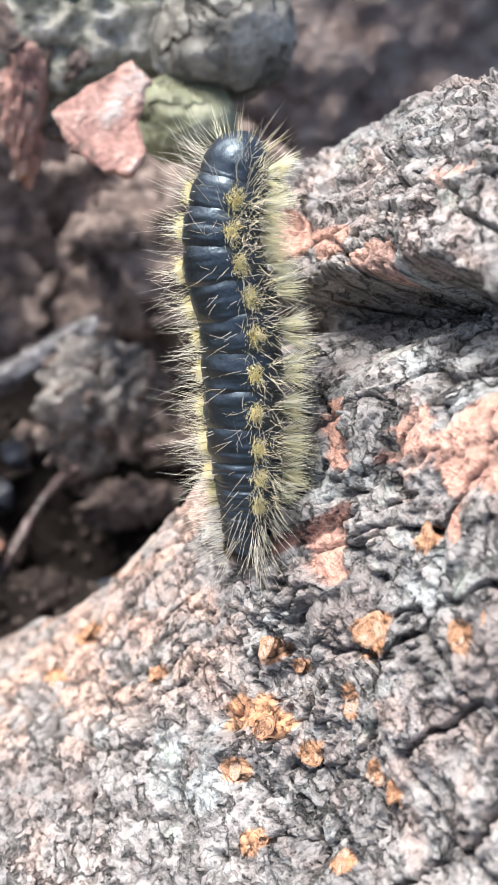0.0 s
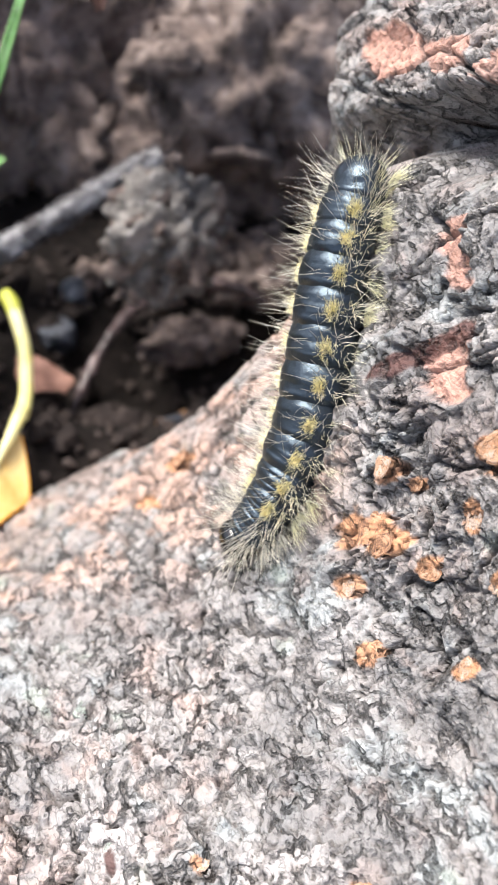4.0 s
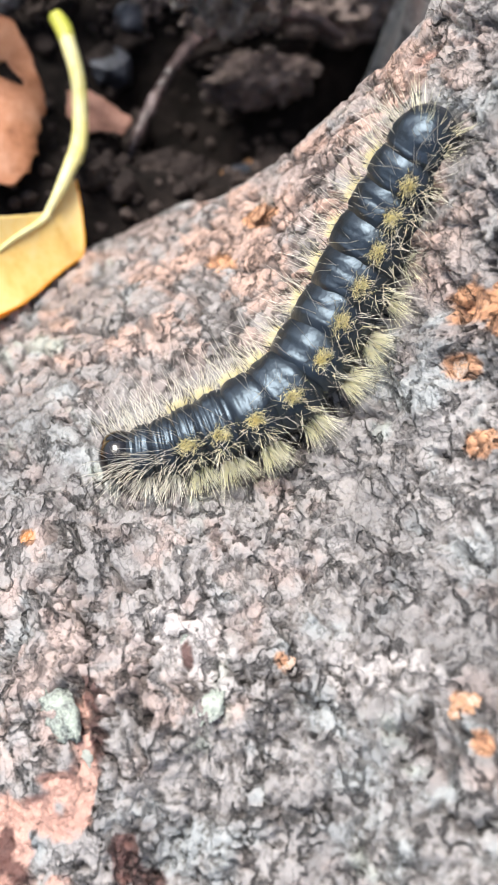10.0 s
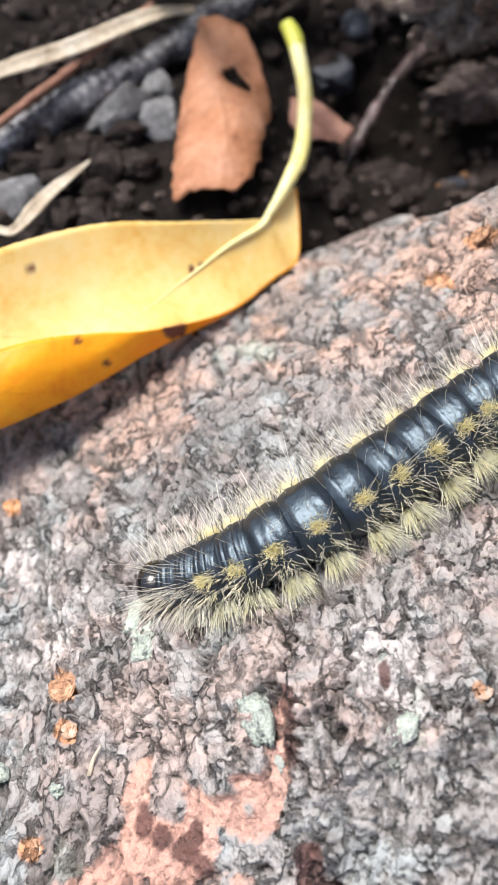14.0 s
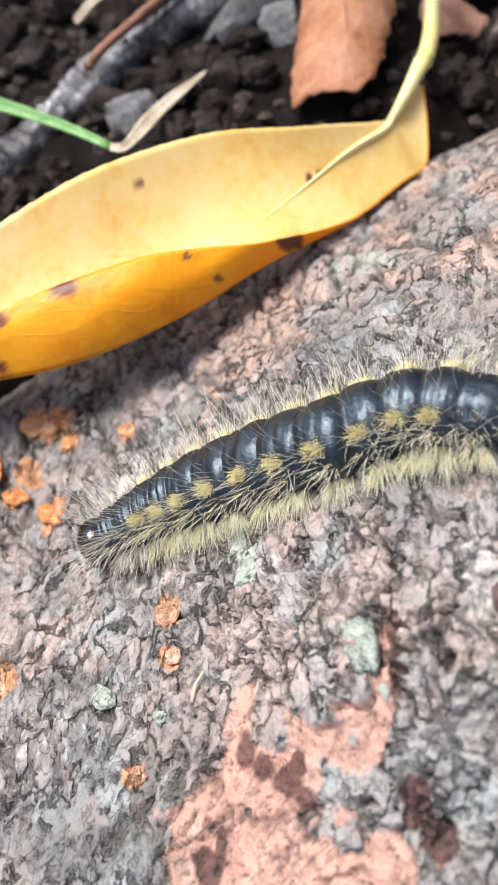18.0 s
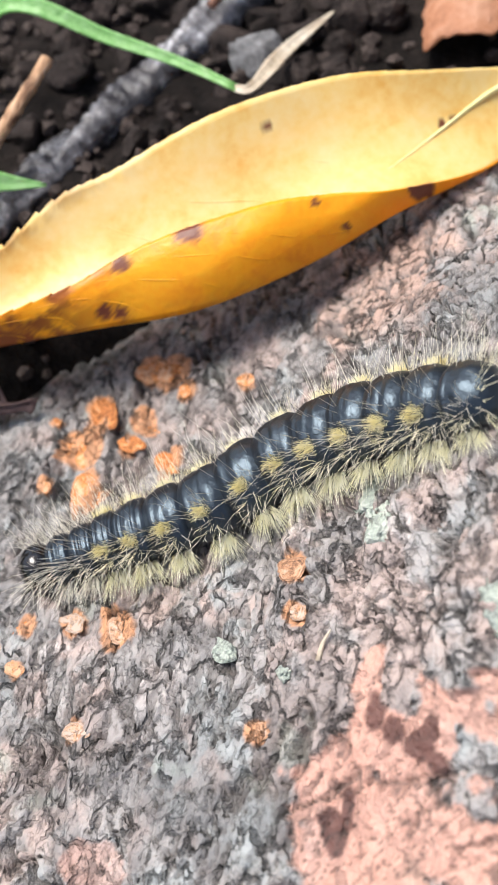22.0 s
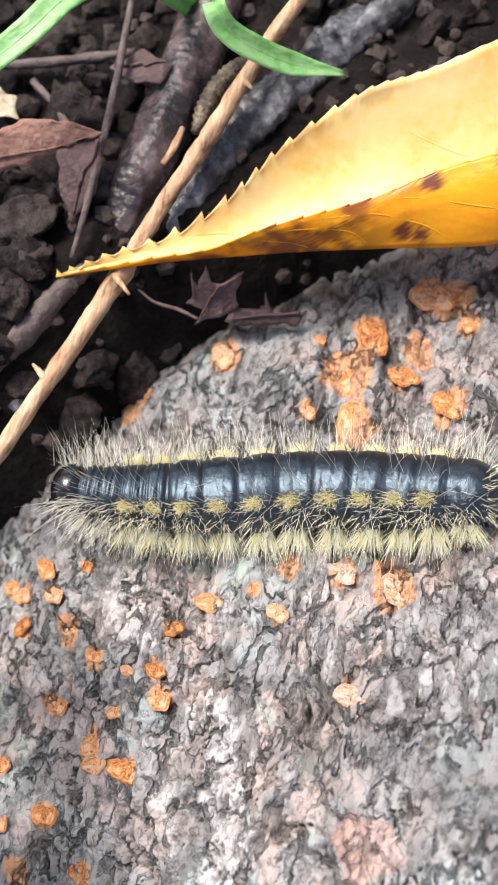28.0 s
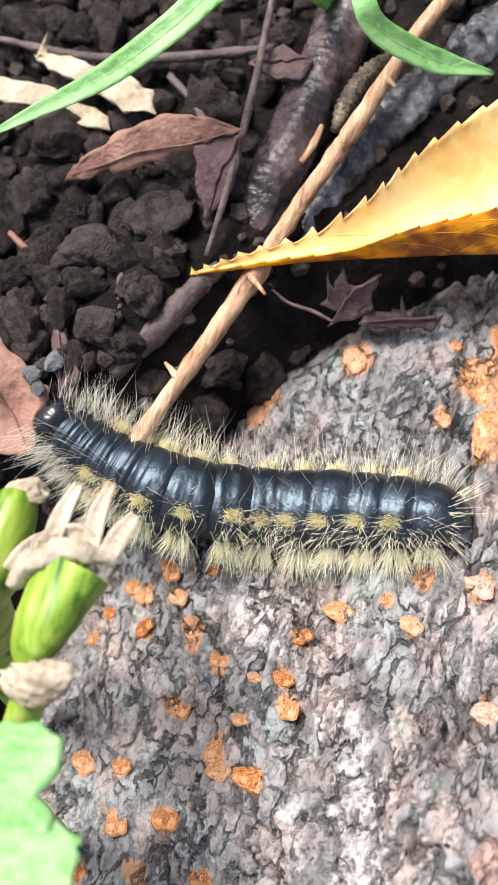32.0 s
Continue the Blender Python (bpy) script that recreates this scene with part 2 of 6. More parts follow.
# ---- materials ----
def material(name, colours, scale, gloss=0.6, bump=0.3, fine=4.0, metal=0.0, stretch=(1, 1, 1), coat=0.0, see=0.0, spread=None, islands=False, depth=0.0):
    """A surface whose colour runs over the given colours by noise at two scales; scale counts features in a metre."""
    m = bpy.data.materials.new(name)
    m.use_nodes = True
    t = m.node_tree
    p = t.nodes["Principled BSDF"]
    at = t.nodes.new("ShaderNodeTexCoord")
    mp = t.nodes.new("ShaderNodeMapping")
    mp.inputs["Scale"].default_value = stretch
    t.links.new(at.outputs["Object"], mp.inputs[0])
    big = t.nodes.new("ShaderNodeTexNoise")
    big.inputs["Scale"].default_value, big.inputs["Detail"].default_value, big.inputs["Roughness"].default_value = scale, 7, 0.62
    t.links.new(mp.outputs[0], big.inputs["Vector"])
    small = t.nodes.new("ShaderNodeTexNoise")
    small.inputs["Scale"].default_value, small.inputs["Detail"].default_value = scale * fine, 5
    t.links.new(mp.outputs[0], small.inputs["Vector"])
    mix = t.nodes.new("ShaderNodeMath")
    mix.operation = "MULTIPLY_ADD"
    mix.inputs[1].default_value = 0.35
    t.links.new(small.outputs[0], mix.inputs[0])
    shift = t.nodes.new("ShaderNodeMath")
    shift.operation = "SUBTRACT"
    shift.inputs[1].default_value = 0.175
    t.links.new(big.outputs[0], shift.inputs[0])
    t.links.new(shift.outputs[0], mix.inputs[2])
    last = mix
    if islands:
        info = t.nodes.new("ShaderNodeObjectInfo")
        add = t.nodes.new("ShaderNodeMath")
        add.operation = "MULTIPLY_ADD"
        add.inputs[1].default_value = 0.3
        t.links.new(info.outputs["Random"], add.inputs[0])
        sub = t.nodes.new("ShaderNodeMath")
        sub.operation = "SUBTRACT"
        sub.inputs[1].default_value = 0.09
        t.links.new(mix.outputs[0], sub.inputs[0])
        t.links.new(sub.outputs[0], add.inputs[2])
        last = add
    ramp = t.nodes.new("ShaderNodeValToRGB")
    lo, hi = spread or (0.3, 0.7)
    while len(ramp.color_ramp.elements) < len(colours):
        ramp.color_ramp.elements.new(0.5)
    for k, (e, c) in enumerate(zip(ramp.color_ramp.elements, colours)):
        e.position, e.color = lo + (hi - lo) * k / max(1, len(colours) - 1), (*c, 1)
    t.links.new(last.outputs[0], ramp.inputs[0])
    t.links.new(ramp.outputs[0], p.inputs["Base Color"])
    p.inputs["Roughness"].default_value, p.inputs["Metallic"].default_value = gloss, metal
    p.inputs["Coat Weight"].default_value = coat
    b = t.nodes.new("ShaderNodeBump")
    b.inputs["Strength"].default_value, b.inputs["Distance"].default_value = bump, depth or 0.35 / scale
    t.links.new(mix.outputs[0], b.inputs["Height"])
    t.links.new(b.outputs[0], p.inputs["Normal"])
    if see:
        tr = t.nodes.new("ShaderNodeBsdfTranslucent")
        t.links.new(ramp.outputs[0], tr.inputs[0])
        ms = t.nodes.new("ShaderNodeMixShader")
        ms.inputs[0].default_value = see
        t.links.new(p.outputs[0], ms.inputs[1])
        t.links.new(tr.outputs[0], ms.inputs[2])
        t.links.new(ms.outputs[0], t.nodes["Material Output"].inputs[0])
    return m


def tinted(m, field, colour, amount=1.0):
    """Mixes another colour into a material where the mesh's own field says so."""
    t = m.node_tree
    p = t.nodes["Principled BSDF"]
    src = p.inputs["Base Color"].links[0].from_socket
    a = t.nodes.new("ShaderNodeAttribute")
    a.attribute_name = field
    k = t.nodes.new("ShaderNodeMath")
    k.operation, k.use_clamp = "MULTIPLY", True
    k.inputs[1].default_value = amount
    t.links.new(a.outputs["Fac"], k.inputs[0])
    mix = t.nodes.new("ShaderNodeMix")
    mix.data_type = "RGBA"
    t.links.new(k.outputs[0], mix.inputs["Factor"])
    t.links.new(src, mix.inputs["A"])
    mix.inputs["B"].default_value = (*colour, 1)
    for link in list(src.links):
        if link.to_node != mix:
            t.links.new(mix.outputs["Result"], link.to_socket)
    return m


def crackle(m, scale, tone, relief, depth=0.0, spare=""):
    """Winding broken cracks, darkened by old dirt and painted-in shade, cut into a surface."""
    t = m.node_tree
    p = t.nodes["Principled BSDF"]
    at = t.nodes["Mapping"].outputs[0]

    def field(size, detail, bend):
        n = t.nodes.new("ShaderNodeTexNoise")
        n.inputs["Scale"].default_value, n.inputs["Detail"].default_value, n.inputs["Distortion"].default_value = size, detail, bend
        t.links.new(at, n.inputs["Vector"])
        return n.outputs[0]

    def ranged(value, a, b, c, d):
        r = t.nodes.new("ShaderNodeMapRange")
        for name, x in zip(("From Min", "From Max", "To Min", "To Max"), (a, b, c, d)):
            r.inputs[name].default_value = x
        t.links.new(value, r.inputs["Value"])
        return r.outputs[0]

    def math_node(op, a, b):
        k = t.nodes.new("ShaderNodeMath")
        k.operation = op
        for socket, v in zip(k.inputs, (a, b)):
            if isinstance(v, float):
                socket.default_value = v
            else:
                t.links.new(v, socket)
        return k.outputs[0]
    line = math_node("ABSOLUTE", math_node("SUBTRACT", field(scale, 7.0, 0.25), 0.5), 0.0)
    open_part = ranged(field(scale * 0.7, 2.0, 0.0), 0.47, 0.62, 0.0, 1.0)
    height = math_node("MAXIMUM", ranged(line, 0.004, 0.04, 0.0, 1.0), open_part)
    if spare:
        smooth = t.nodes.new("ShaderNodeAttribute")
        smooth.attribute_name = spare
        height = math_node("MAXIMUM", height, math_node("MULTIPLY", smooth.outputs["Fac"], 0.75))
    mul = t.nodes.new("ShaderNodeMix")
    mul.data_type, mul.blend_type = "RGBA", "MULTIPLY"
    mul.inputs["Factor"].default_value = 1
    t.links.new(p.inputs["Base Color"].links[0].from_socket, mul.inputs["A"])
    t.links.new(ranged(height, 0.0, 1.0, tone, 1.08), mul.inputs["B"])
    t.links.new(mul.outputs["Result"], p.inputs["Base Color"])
    b = t.nodes.new("ShaderNodeBump")
    b.inputs["Strength"].default_value, b.inputs["Distance"].default_value = relief, depth or 0.25 / scale
    t.links.new(height, b.inputs["Height"])
    t.links.new(p.inputs["Normal"].links[0].from_node.outputs[0], b.inputs["Normal"])
    t.links.new(b.outputs[0], p.inputs["Normal"])
    return m


BARK = material("grey_bark", [(0.225, 0.211, 0.206), (0.272, 0.256, 0.249), (0.307, 0.289, 0.281), (0.355, 0.336, 0.327)], 380, 0.52, 0.95, 4, spread=(0.3, 0.7), stretch=(1, 0.7, 1))
tinted(BARK, "plate_cool", (0.36, 0.41, 0.42), 0.5)
tinted(BARK, "plate_warm", (0.50, 0.355, 0.305), 0.5)
tinted(BARK, "lichen", (0.40, 0.47, 0.40), 0.45)
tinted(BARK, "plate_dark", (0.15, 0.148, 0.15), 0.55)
tinted(BARK, "pale", (0.56, 0.52, 0.505), 0.65)
tinted(BARK, "dusk", (0.105, 0.103, 0.105), 0.5)
tinted(BARK, "tan", (0.52, 0.335, 0.26), 0.7)
tinted(BARK, "bare", (0.62, 0.31, 0.225), 0.7)
tinted(BARK, "ochre", (0.60, 0.27, 0.11), 0.75)
tinted(BARK, "scar", (0.085, 0.032, 0.026), 0.9)
# shade in the cracks painted dark over the bark, with some dirt
tinted(BARK, "fissure_shade", (0.045, 0.036, 0.033), 0.82)
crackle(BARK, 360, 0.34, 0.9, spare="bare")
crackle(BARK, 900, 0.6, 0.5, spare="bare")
SCAB = material("orange_lenticel", [(0.16, 0.055, 0.02), (0.50, 0.17, 0.045), (0.62, 0.25, 0.08), (0.60, 0.36, 0.22)], 1.3, 0.75, 0.6, 4, islands=True, spread=(0.3, 0.7), depth=0.0004)
crackle(SCAB, 1.7, 0.5, 0.5, 0.0003)
SCAB_T = material("tan_lenticel", [(0.17, 0.09, 0.06), (0.42, 0.215, 0.115), (0.53, 0.32, 0.20), (0.50, 0.39, 0.32)], 1.3, 0.75, 0.6, 4, islands=True, spread=(0.3, 0.7), depth=0.0004)
crackle(SCAB_T, 1.7, 0.5, 0.5, 0.0003)
SCAB_BIT = material("orange_wood_crumb", [(0.30, 0.13, 0.05), (0.55, 0.28, 0.12), (0.62, 0.40, 0.22)], 300, 0.8, 0.8, 4)
CHIP = material("lichen_chip", [(0.14, 0.15, 0.14), (0.30, 0.33, 0.30), (0.42, 0.48, 0.41), (0.54, 0.57, 0.52)], 1.5, 0.85, 0.9, 4, islands=True, depth=0.0006)
# ground colour near black, darker than the clods that lie on it
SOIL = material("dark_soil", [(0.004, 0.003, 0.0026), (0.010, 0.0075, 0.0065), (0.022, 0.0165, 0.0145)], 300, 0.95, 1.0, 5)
BLUE_STONE = material("bluish_pebble", [(0.018, 0.021, 0.028), (0.05, 0.057, 0.075), (0.10, 0.113, 0.14)], 300, 0.3, 0.5, 6, islands=True)
STONE = material("soil_clod", [(0.008, 0.006, 0.0055), (0.028, 0.021, 0.019), (0.07, 0.054, 0.048)], 260, 0.8, 0.8, 6, islands=True)
for dull in (SOIL, STONE):
    dull.node_tree.nodes["Principled BSDF"].inputs["Specular IOR Level"].default_value = 0.18
PALE_STONE = material("grey_pebble", [(0.07, 0.07, 0.072), (0.16, 0.16, 0.165), (0.28, 0.28, 0.29)], 300, 0.7, 0.7, 6, islands=True)
TRUNK = material("trunk_wood", [(0.08, 0.058, 0.05), (0.19, 0.14, 0.122), (0.28, 0.22, 0.195), (0.36, 0.30, 0.275)], 90, 0.9, 1.0, 8)
MOSS = material("mottled_wood", [(0.05, 0.05, 0.04), (0.18, 0.18, 0.145), (0.34, 0.33, 0.29), (0.52, 0.50, 0.47)], 150, 0.85, 1.0, 6, spread=(0.33, 0.67))
ROT = material("rotten_wood", [(0.025, 0.018, 0.0155), (0.12, 0.09, 0.08), (0.26, 0.2, 0.176), (0.40, 0.33, 0.30)], 160, 0.9, 1.0, 6)
ROT_G = material("greyish_rotten_wood", [(0.03, 0.027, 0.026), (0.12, 0.108, 0.1), (0.24, 0.22, 0.205), (0.36, 0.335, 0.315)], 200, 0.85, 1.0, 6)
# blue of the sky's reflection is painted into the skin and specular tint
BODY = material("caterpillar_skin", [(0.002, 0.0025, 0.0035), (0.006, 0.007, 0.010), (0.012, 0.015, 0.022)], 300, 0.40, 0.22, 5, coat=0.1)
BODY.node_tree.nodes["Principled BSDF"].inputs["Specular IOR Level"].default_value = 1.0
BODY.node_tree.nodes["Principled BSDF"].inputs["Specular Tint"].default_value = (0.62, 0.82, 1.0, 1)
BODY.node_tree.nodes["Principled BSDF"].inputs["Coat Roughness"].default_value = 0.36
HEADM = material("head_capsule", [(0.004, 0.004, 0.005), (0.012, 0.012, 0.014)], 700, 0.18, 0.15, 4, coat=0.4)
HAIR_Y = material("yellow_hair", [(0.94, 0.90, 0.62), (0.96, 0.94, 0.76), (0.97, 0.96, 0.88)], 500, 0.4, 0.0, 4, see=0.5)
HAIR_G = material("golden_hair", [(0.93, 0.85, 0.50), (0.96, 0.91, 0.64), (0.98, 0.95, 0.78)], 500, 0.45, 0.0, 4, see=0.5)
HAIR_W = material("white_hair", [(0.72, 0.66, 0.52), (0.88, 0.84, 0.72), (0.94, 0.92, 0.85)], 500, 0.4, 0.0, 4, see=0.25)
HAIR_B = material("black_hair", [(0.008, 0.007, 0.007), (0.02, 0.018, 0.016)], 500, 0.45, 0.0, 4)
LEAF_IN = material("yellow_leaf_face", [(0.86, 0.48, 0.09), (0.92, 0.67, 0.24), (0.93, 0.75, 0.37)], 90, 0.42, 0.1, 9, see=0.22, spread=(0.25, 0.7))
LEAF_OUT = material("orange_leaf_back", [(0.80, 0.25, 0.002), (0.92, 0.38, 0.004), (0.93, 0.46, 0.012)], 110, 0.42, 0.1, 9, see=0.2, spread=(0.25, 0.7))
for leaf_mat in (LEAF_IN, LEAF_OUT):
    tinted(leaf_mat, "burn", (0.32, 0.085, 0.014), 1.0)
    tinted(leaf_mat, "spot", (0.16, 0.035, 0.02), 0.97)
RIB = material("leaf_stalk", [(0.80, 0.72, 0.22), (0.86, 0.82, 0.48)], 150, 0.4, 0.2, 6, see=0.1)
STALK_TIP = material("stalk_cut_end", [(0.45, 0.48, 0.06), (0.62, 0.60, 0.12)], 300, 0.5, 0.2, 6)
DEAD = material("dead_leaf", [(0.18, 0.085, 0.06), (0.35, 0.18, 0.13), (0.47, 0.27, 0.205)], 160, 0.7, 0.5, 7, see=0.08)
DEAD_O = material("orange_dead_leaf", [(0.22, 0.085, 0.04), (0.40, 0.175, 0.09), (0.50, 0.26, 0.16)], 120, 0.65, 0.4, 7, see=0.08)
DEAD_P = material("purple_dead_leaf", [(0.06, 0.03, 0.03), (0.13, 0.075, 0.07), (0.20, 0.13, 0.12)], 220, 0.7, 0.6, 6, see=0.05)
DEAD_D = material("dark_dead_leaf", [(0.035, 0.018, 0.018), (0.075, 0.042, 0.04), (0.12, 0.075, 0.07)], 220, 0.7, 0.6, 6, see=0.05)
TWIG_T = material("tan_twig", [(0.12, 0.055, 0.03), (0.42, 0.24, 0.13), (0.56, 0.35, 0.21), (0.66, 0.47, 0.32)], 700, 0.7, 0.9, 3, stretch=(1, 0.16, 1), spread=(0.32, 0.68))
TWIG_D = material("dark_twig", [(0.05, 0.035, 0.032), (0.11, 0.08, 0.075), (0.17, 0.13, 0.12)], 350, 0.75, 0.7, 5)
TWIG_R = material("russet_twig", [(0.16, 0.07, 0.045), (0.30, 0.15, 0.10)], 300, 0.7, 0.6, 5)
ROOT_S = material("silver_root_bark", [(0.025, 0.022, 0.024), (0.07, 0.067, 0.072), (0.21, 0.206, 0.218), (0.58, 0.58, 0.61)], 190, 0.26, 0.5, 5, spread=(0.32, 0.72))
ROOT_D = material("dark_root_bark", [(0.012, 0.0095, 0.010), (0.035, 0.026, 0.027), (0.11, 0.074, 0.073), (0.24, 0.19, 0.195)], 170, 0.24, 0.4, 6, spread=(0.3, 0.74))
GRASS = material("grass_blade", [(0.20, 0.48, 0.12), (0.34, 0.64, 0.24), (0.48, 0.72, 0.36)], 110, 0.4, 0.25, 8, see=0.3)
STEM = material("green_stem", [(0.05, 0.13, 0.012), (0.20, 0.34, 0.03), (0.32, 0.46, 0.05), (0.42, 0.52, 0.12)], 420, 0.35, 0.3, 3, see=0.1, stretch=(1, 0.12, 1), spread=(0.34, 0.64))
SHEATH = material("dry_sheath", [(0.36, 0.28, 0.19), (0.60, 0.51, 0.39), (0.74, 0.68, 0.57)], 220, 0.6, 0.5, 6, see=0.15)
PALEWOOD = material("pale_wood", [(0.28, 0.21, 0.13), (0.46, 0.37, 0.26), (0.58, 0.50, 0.39)], 240, 0.7, 0.7, 5)
NUT = material("mossy_rind", [(0.08, 0.085, 0.05), (0.20, 0.21, 0.13), (0.36, 0.37, 0.28)], 130, 0.6, 0.5, 7)
RIND = material("cracked_grey_rind", [(0.06, 0.056, 0.045), (0.20, 0.19, 0.165), (0.40, 0.39, 0.36)], 110, 0.55, 0.7, 7)
crackle(RIND, 75, 0.3, 1.0)
crackle(NUT, 60, 0.6, 0.6)
FLAKE = material("pink_bark_flake", [(0.10, 0.07, 0.06), (0.30, 0.16, 0.135), (0.42, 0.26, 0.22), (0.50, 0.44, 0.41)], 190, 0.75, 0.8, 6)
HUSK = material("striped_husk", [(0.035, 0.025, 0.018), (0.10, 0.075, 0.05), (0.28, 0.22, 0.14)], 600, 0.6, 0.8, 4, spread=(0.35, 0.7))


# ---- mesh helpers ----
def part(name, bm, mat, parent=None, label="", smooth=True, data=None):
    """Links a bmesh, or a mesh, as one object under its parent."""
    me = data
    if me is None:
        me = bpy.data.meshes.new(name)
        bm.to_mesh(me)
        bm.free()
    if mat is not None and not me.materials:
        me.materials.append(mat)
    if smooth:
        me.polygons.foreach_set("use_smooth", np.ones(len(me.polygons), bool))
    ob = new(name, me)
    if parent is not None:
        ob.parent = parent
    if label:
        ob["label"] = label
    return ob


def spline(points, n):
    """n points along a smooth curve through the given ones, evenly spaced."""
    p = [np.array(q, float) for q in points]
    p = [2 * p[0] - p[1]] + p + [2 * p[-1] - p[-2]]
    fine = []
    for k in range(1, len(p) - 2):
        a, b, c, d = p[k - 1 : k + 3]
        for u in np.linspace(0, 1, 14, endpoint=False):
            fine.append(0.5 * (2 * b + (c - a) * u + (2 * a - 5 * b + 4 * c - d) * u * u + (3 * b - a - 3 * c + d) * u**3))
    fine = np.array(fine + [p[-2]])
    run = np.r_[0, np.cumsum(np.linalg.norm(np.diff(fine[:, :3], axis=0), axis=1))]
    at = np.linspace(0, run[-1], n)
    return np.stack([np.interp(at, run, fine[:, k]) for k in range(fine.shape[1])], -1)


def tube(points, radii, n=40, sides=12, lumps=0.08, seed=0, rings=0.0, flat=1.0):
    """A tapered, uneven stem through world points in centimetres."""
    path = spline(points, n)
    rad = np.interp(np.linspace(0, 1, n), np.linspace(0, 1, len(radii)), radii)
    bm = bmesh.new()
    rows = []
    side = None
    for k in range(n):
        ahead = Vector(path[min(k + 1, n - 1)] - path[max(k - 1, 0)]).normalized()
        side = (side - ahead * side.dot(ahead)).normalized() if side else ahead.orthogonal().normalized()
        up = ahead.cross(side)
        row = []
        for j in range(sides):
            a = 2 * math.pi * j / sides
            c = Vector(path[k])
            f = noise.noise(Vector((math.cos(a) * 1.3, math.sin(a) * 1.3, 0)) + c * (0.8 / max(rad[k], 0.05)) * 0.5 + Vector((seed, 0, 0)))
            r = rad[k] * (1 + lumps * 2 * f + rings * math.sin(k * 1.9 + 2 * noise.noise(Vector((k * 0.31, seed, 0)))))
            row.append(bm.verts.new((c + (side * math.cos(a) + up * math.sin(a) * flat) * r) * 0.01))
        rows.append(row)
    for a, b in zip(rows, rows[1:]):
        for j in range(sides):
            bm.faces.new((a[j], a[(j + 1) % sides], b[(j + 1) % sides], b[j]))
    bm.faces.new(rows[0][::-1])
    bm.faces.new(rows[-1])
    return bm


def blade(points, widths, n=40, keel=0.25, across=6):
    """A narrow leaf with a keel, a little thick, through world points in centimetres."""
    path = spline(points, n)
    wide = np.interp(np.linspace(0, 1, n), np.linspace(0, 1, len(widths)), widths)
    bm = bmesh.new()
    top, low = [], []
    eye = Vector((0, -0.6, 1)).normalized()
    for k in range(n):
        ahead = Vector(path[min(k + 1, n - 1)] - path[max(k - 1, 0)]).normalized()
        side = ahead.cross(eye).normalized()
        up = side.cross(ahead)
        a, b = [], []
        for j in range(across + 1):
            s = 2 * j / across - 1
            q = Vector(path[k]) + side * s * wide[k] * 0.5 + up * (abs(s) * keel * wide[k] * 0.5)
            a.append(bm.verts.new((q + up * 0.012) * 0.01))
            b.append(bm.verts.new((q - up * 0.012) * 0.01))
        top.append(a)
        low.append(b)
    for k in range(n - 1):
        for j in range(across):
            bm.faces.new((top[k][j], top[k][j + 1], top[k + 1][j + 1], top[k + 1][j]))
            bm.faces.new((low[k][j + 1], low[k][j], low[k + 1][j], low[k + 1][j + 1]))
        for j in (0, across):
            f = (top[k][j], top[k + 1][j], low[k + 1][j], low[k][j])
            bm.faces.new(f if j == 0 else f[::-1])
    for k in (0, n - 1):
        for j in range(across):
            f = (top[k][j], low[k][j], low[k][j + 1], top[k][j + 1])
            bm.faces.new(f if k == 0 else f[::-1])
    return bm


def lump(size, seed, level=3, bite=0.3, flat=(1, 1, 1), facets=0.0, fine=0.06):
    """An uneven clod or stone of that radius in centimetres, about its own centre."""
    bm = bmesh.new()
    bmesh.ops.create_icosphere(bm, subdivisions=level, radius=1)
    rnd = random.Random(seed)
    cuts = [(Vector((rnd.gauss(0, 1), rnd.gauss(0, 1), rnd.gauss(0, 1))).normalized(), rnd.uniform(0.55, 0.85)) for _ in range(9)]
    shift = Vector((seed * 3.7, seed * 1.3, 0))
    for v in bm.verts:
        d = v.co.normalized()
        r = 1 + bite * noise.noise(d * 1.2 + shift) + fine * noise.noise(d * 4 + shift) * 2 + fine * noise.noise(d * 9 + shift)
        q = d * r
        for nrm, far in cuts:
            over = q.dot(nrm) - far
            if over > 0:
                q -= nrm * over * facets
        v.co = Vector((q.x * flat[0], q.y * flat[1], q.z * flat[2])) * size * 0.01
    return bm


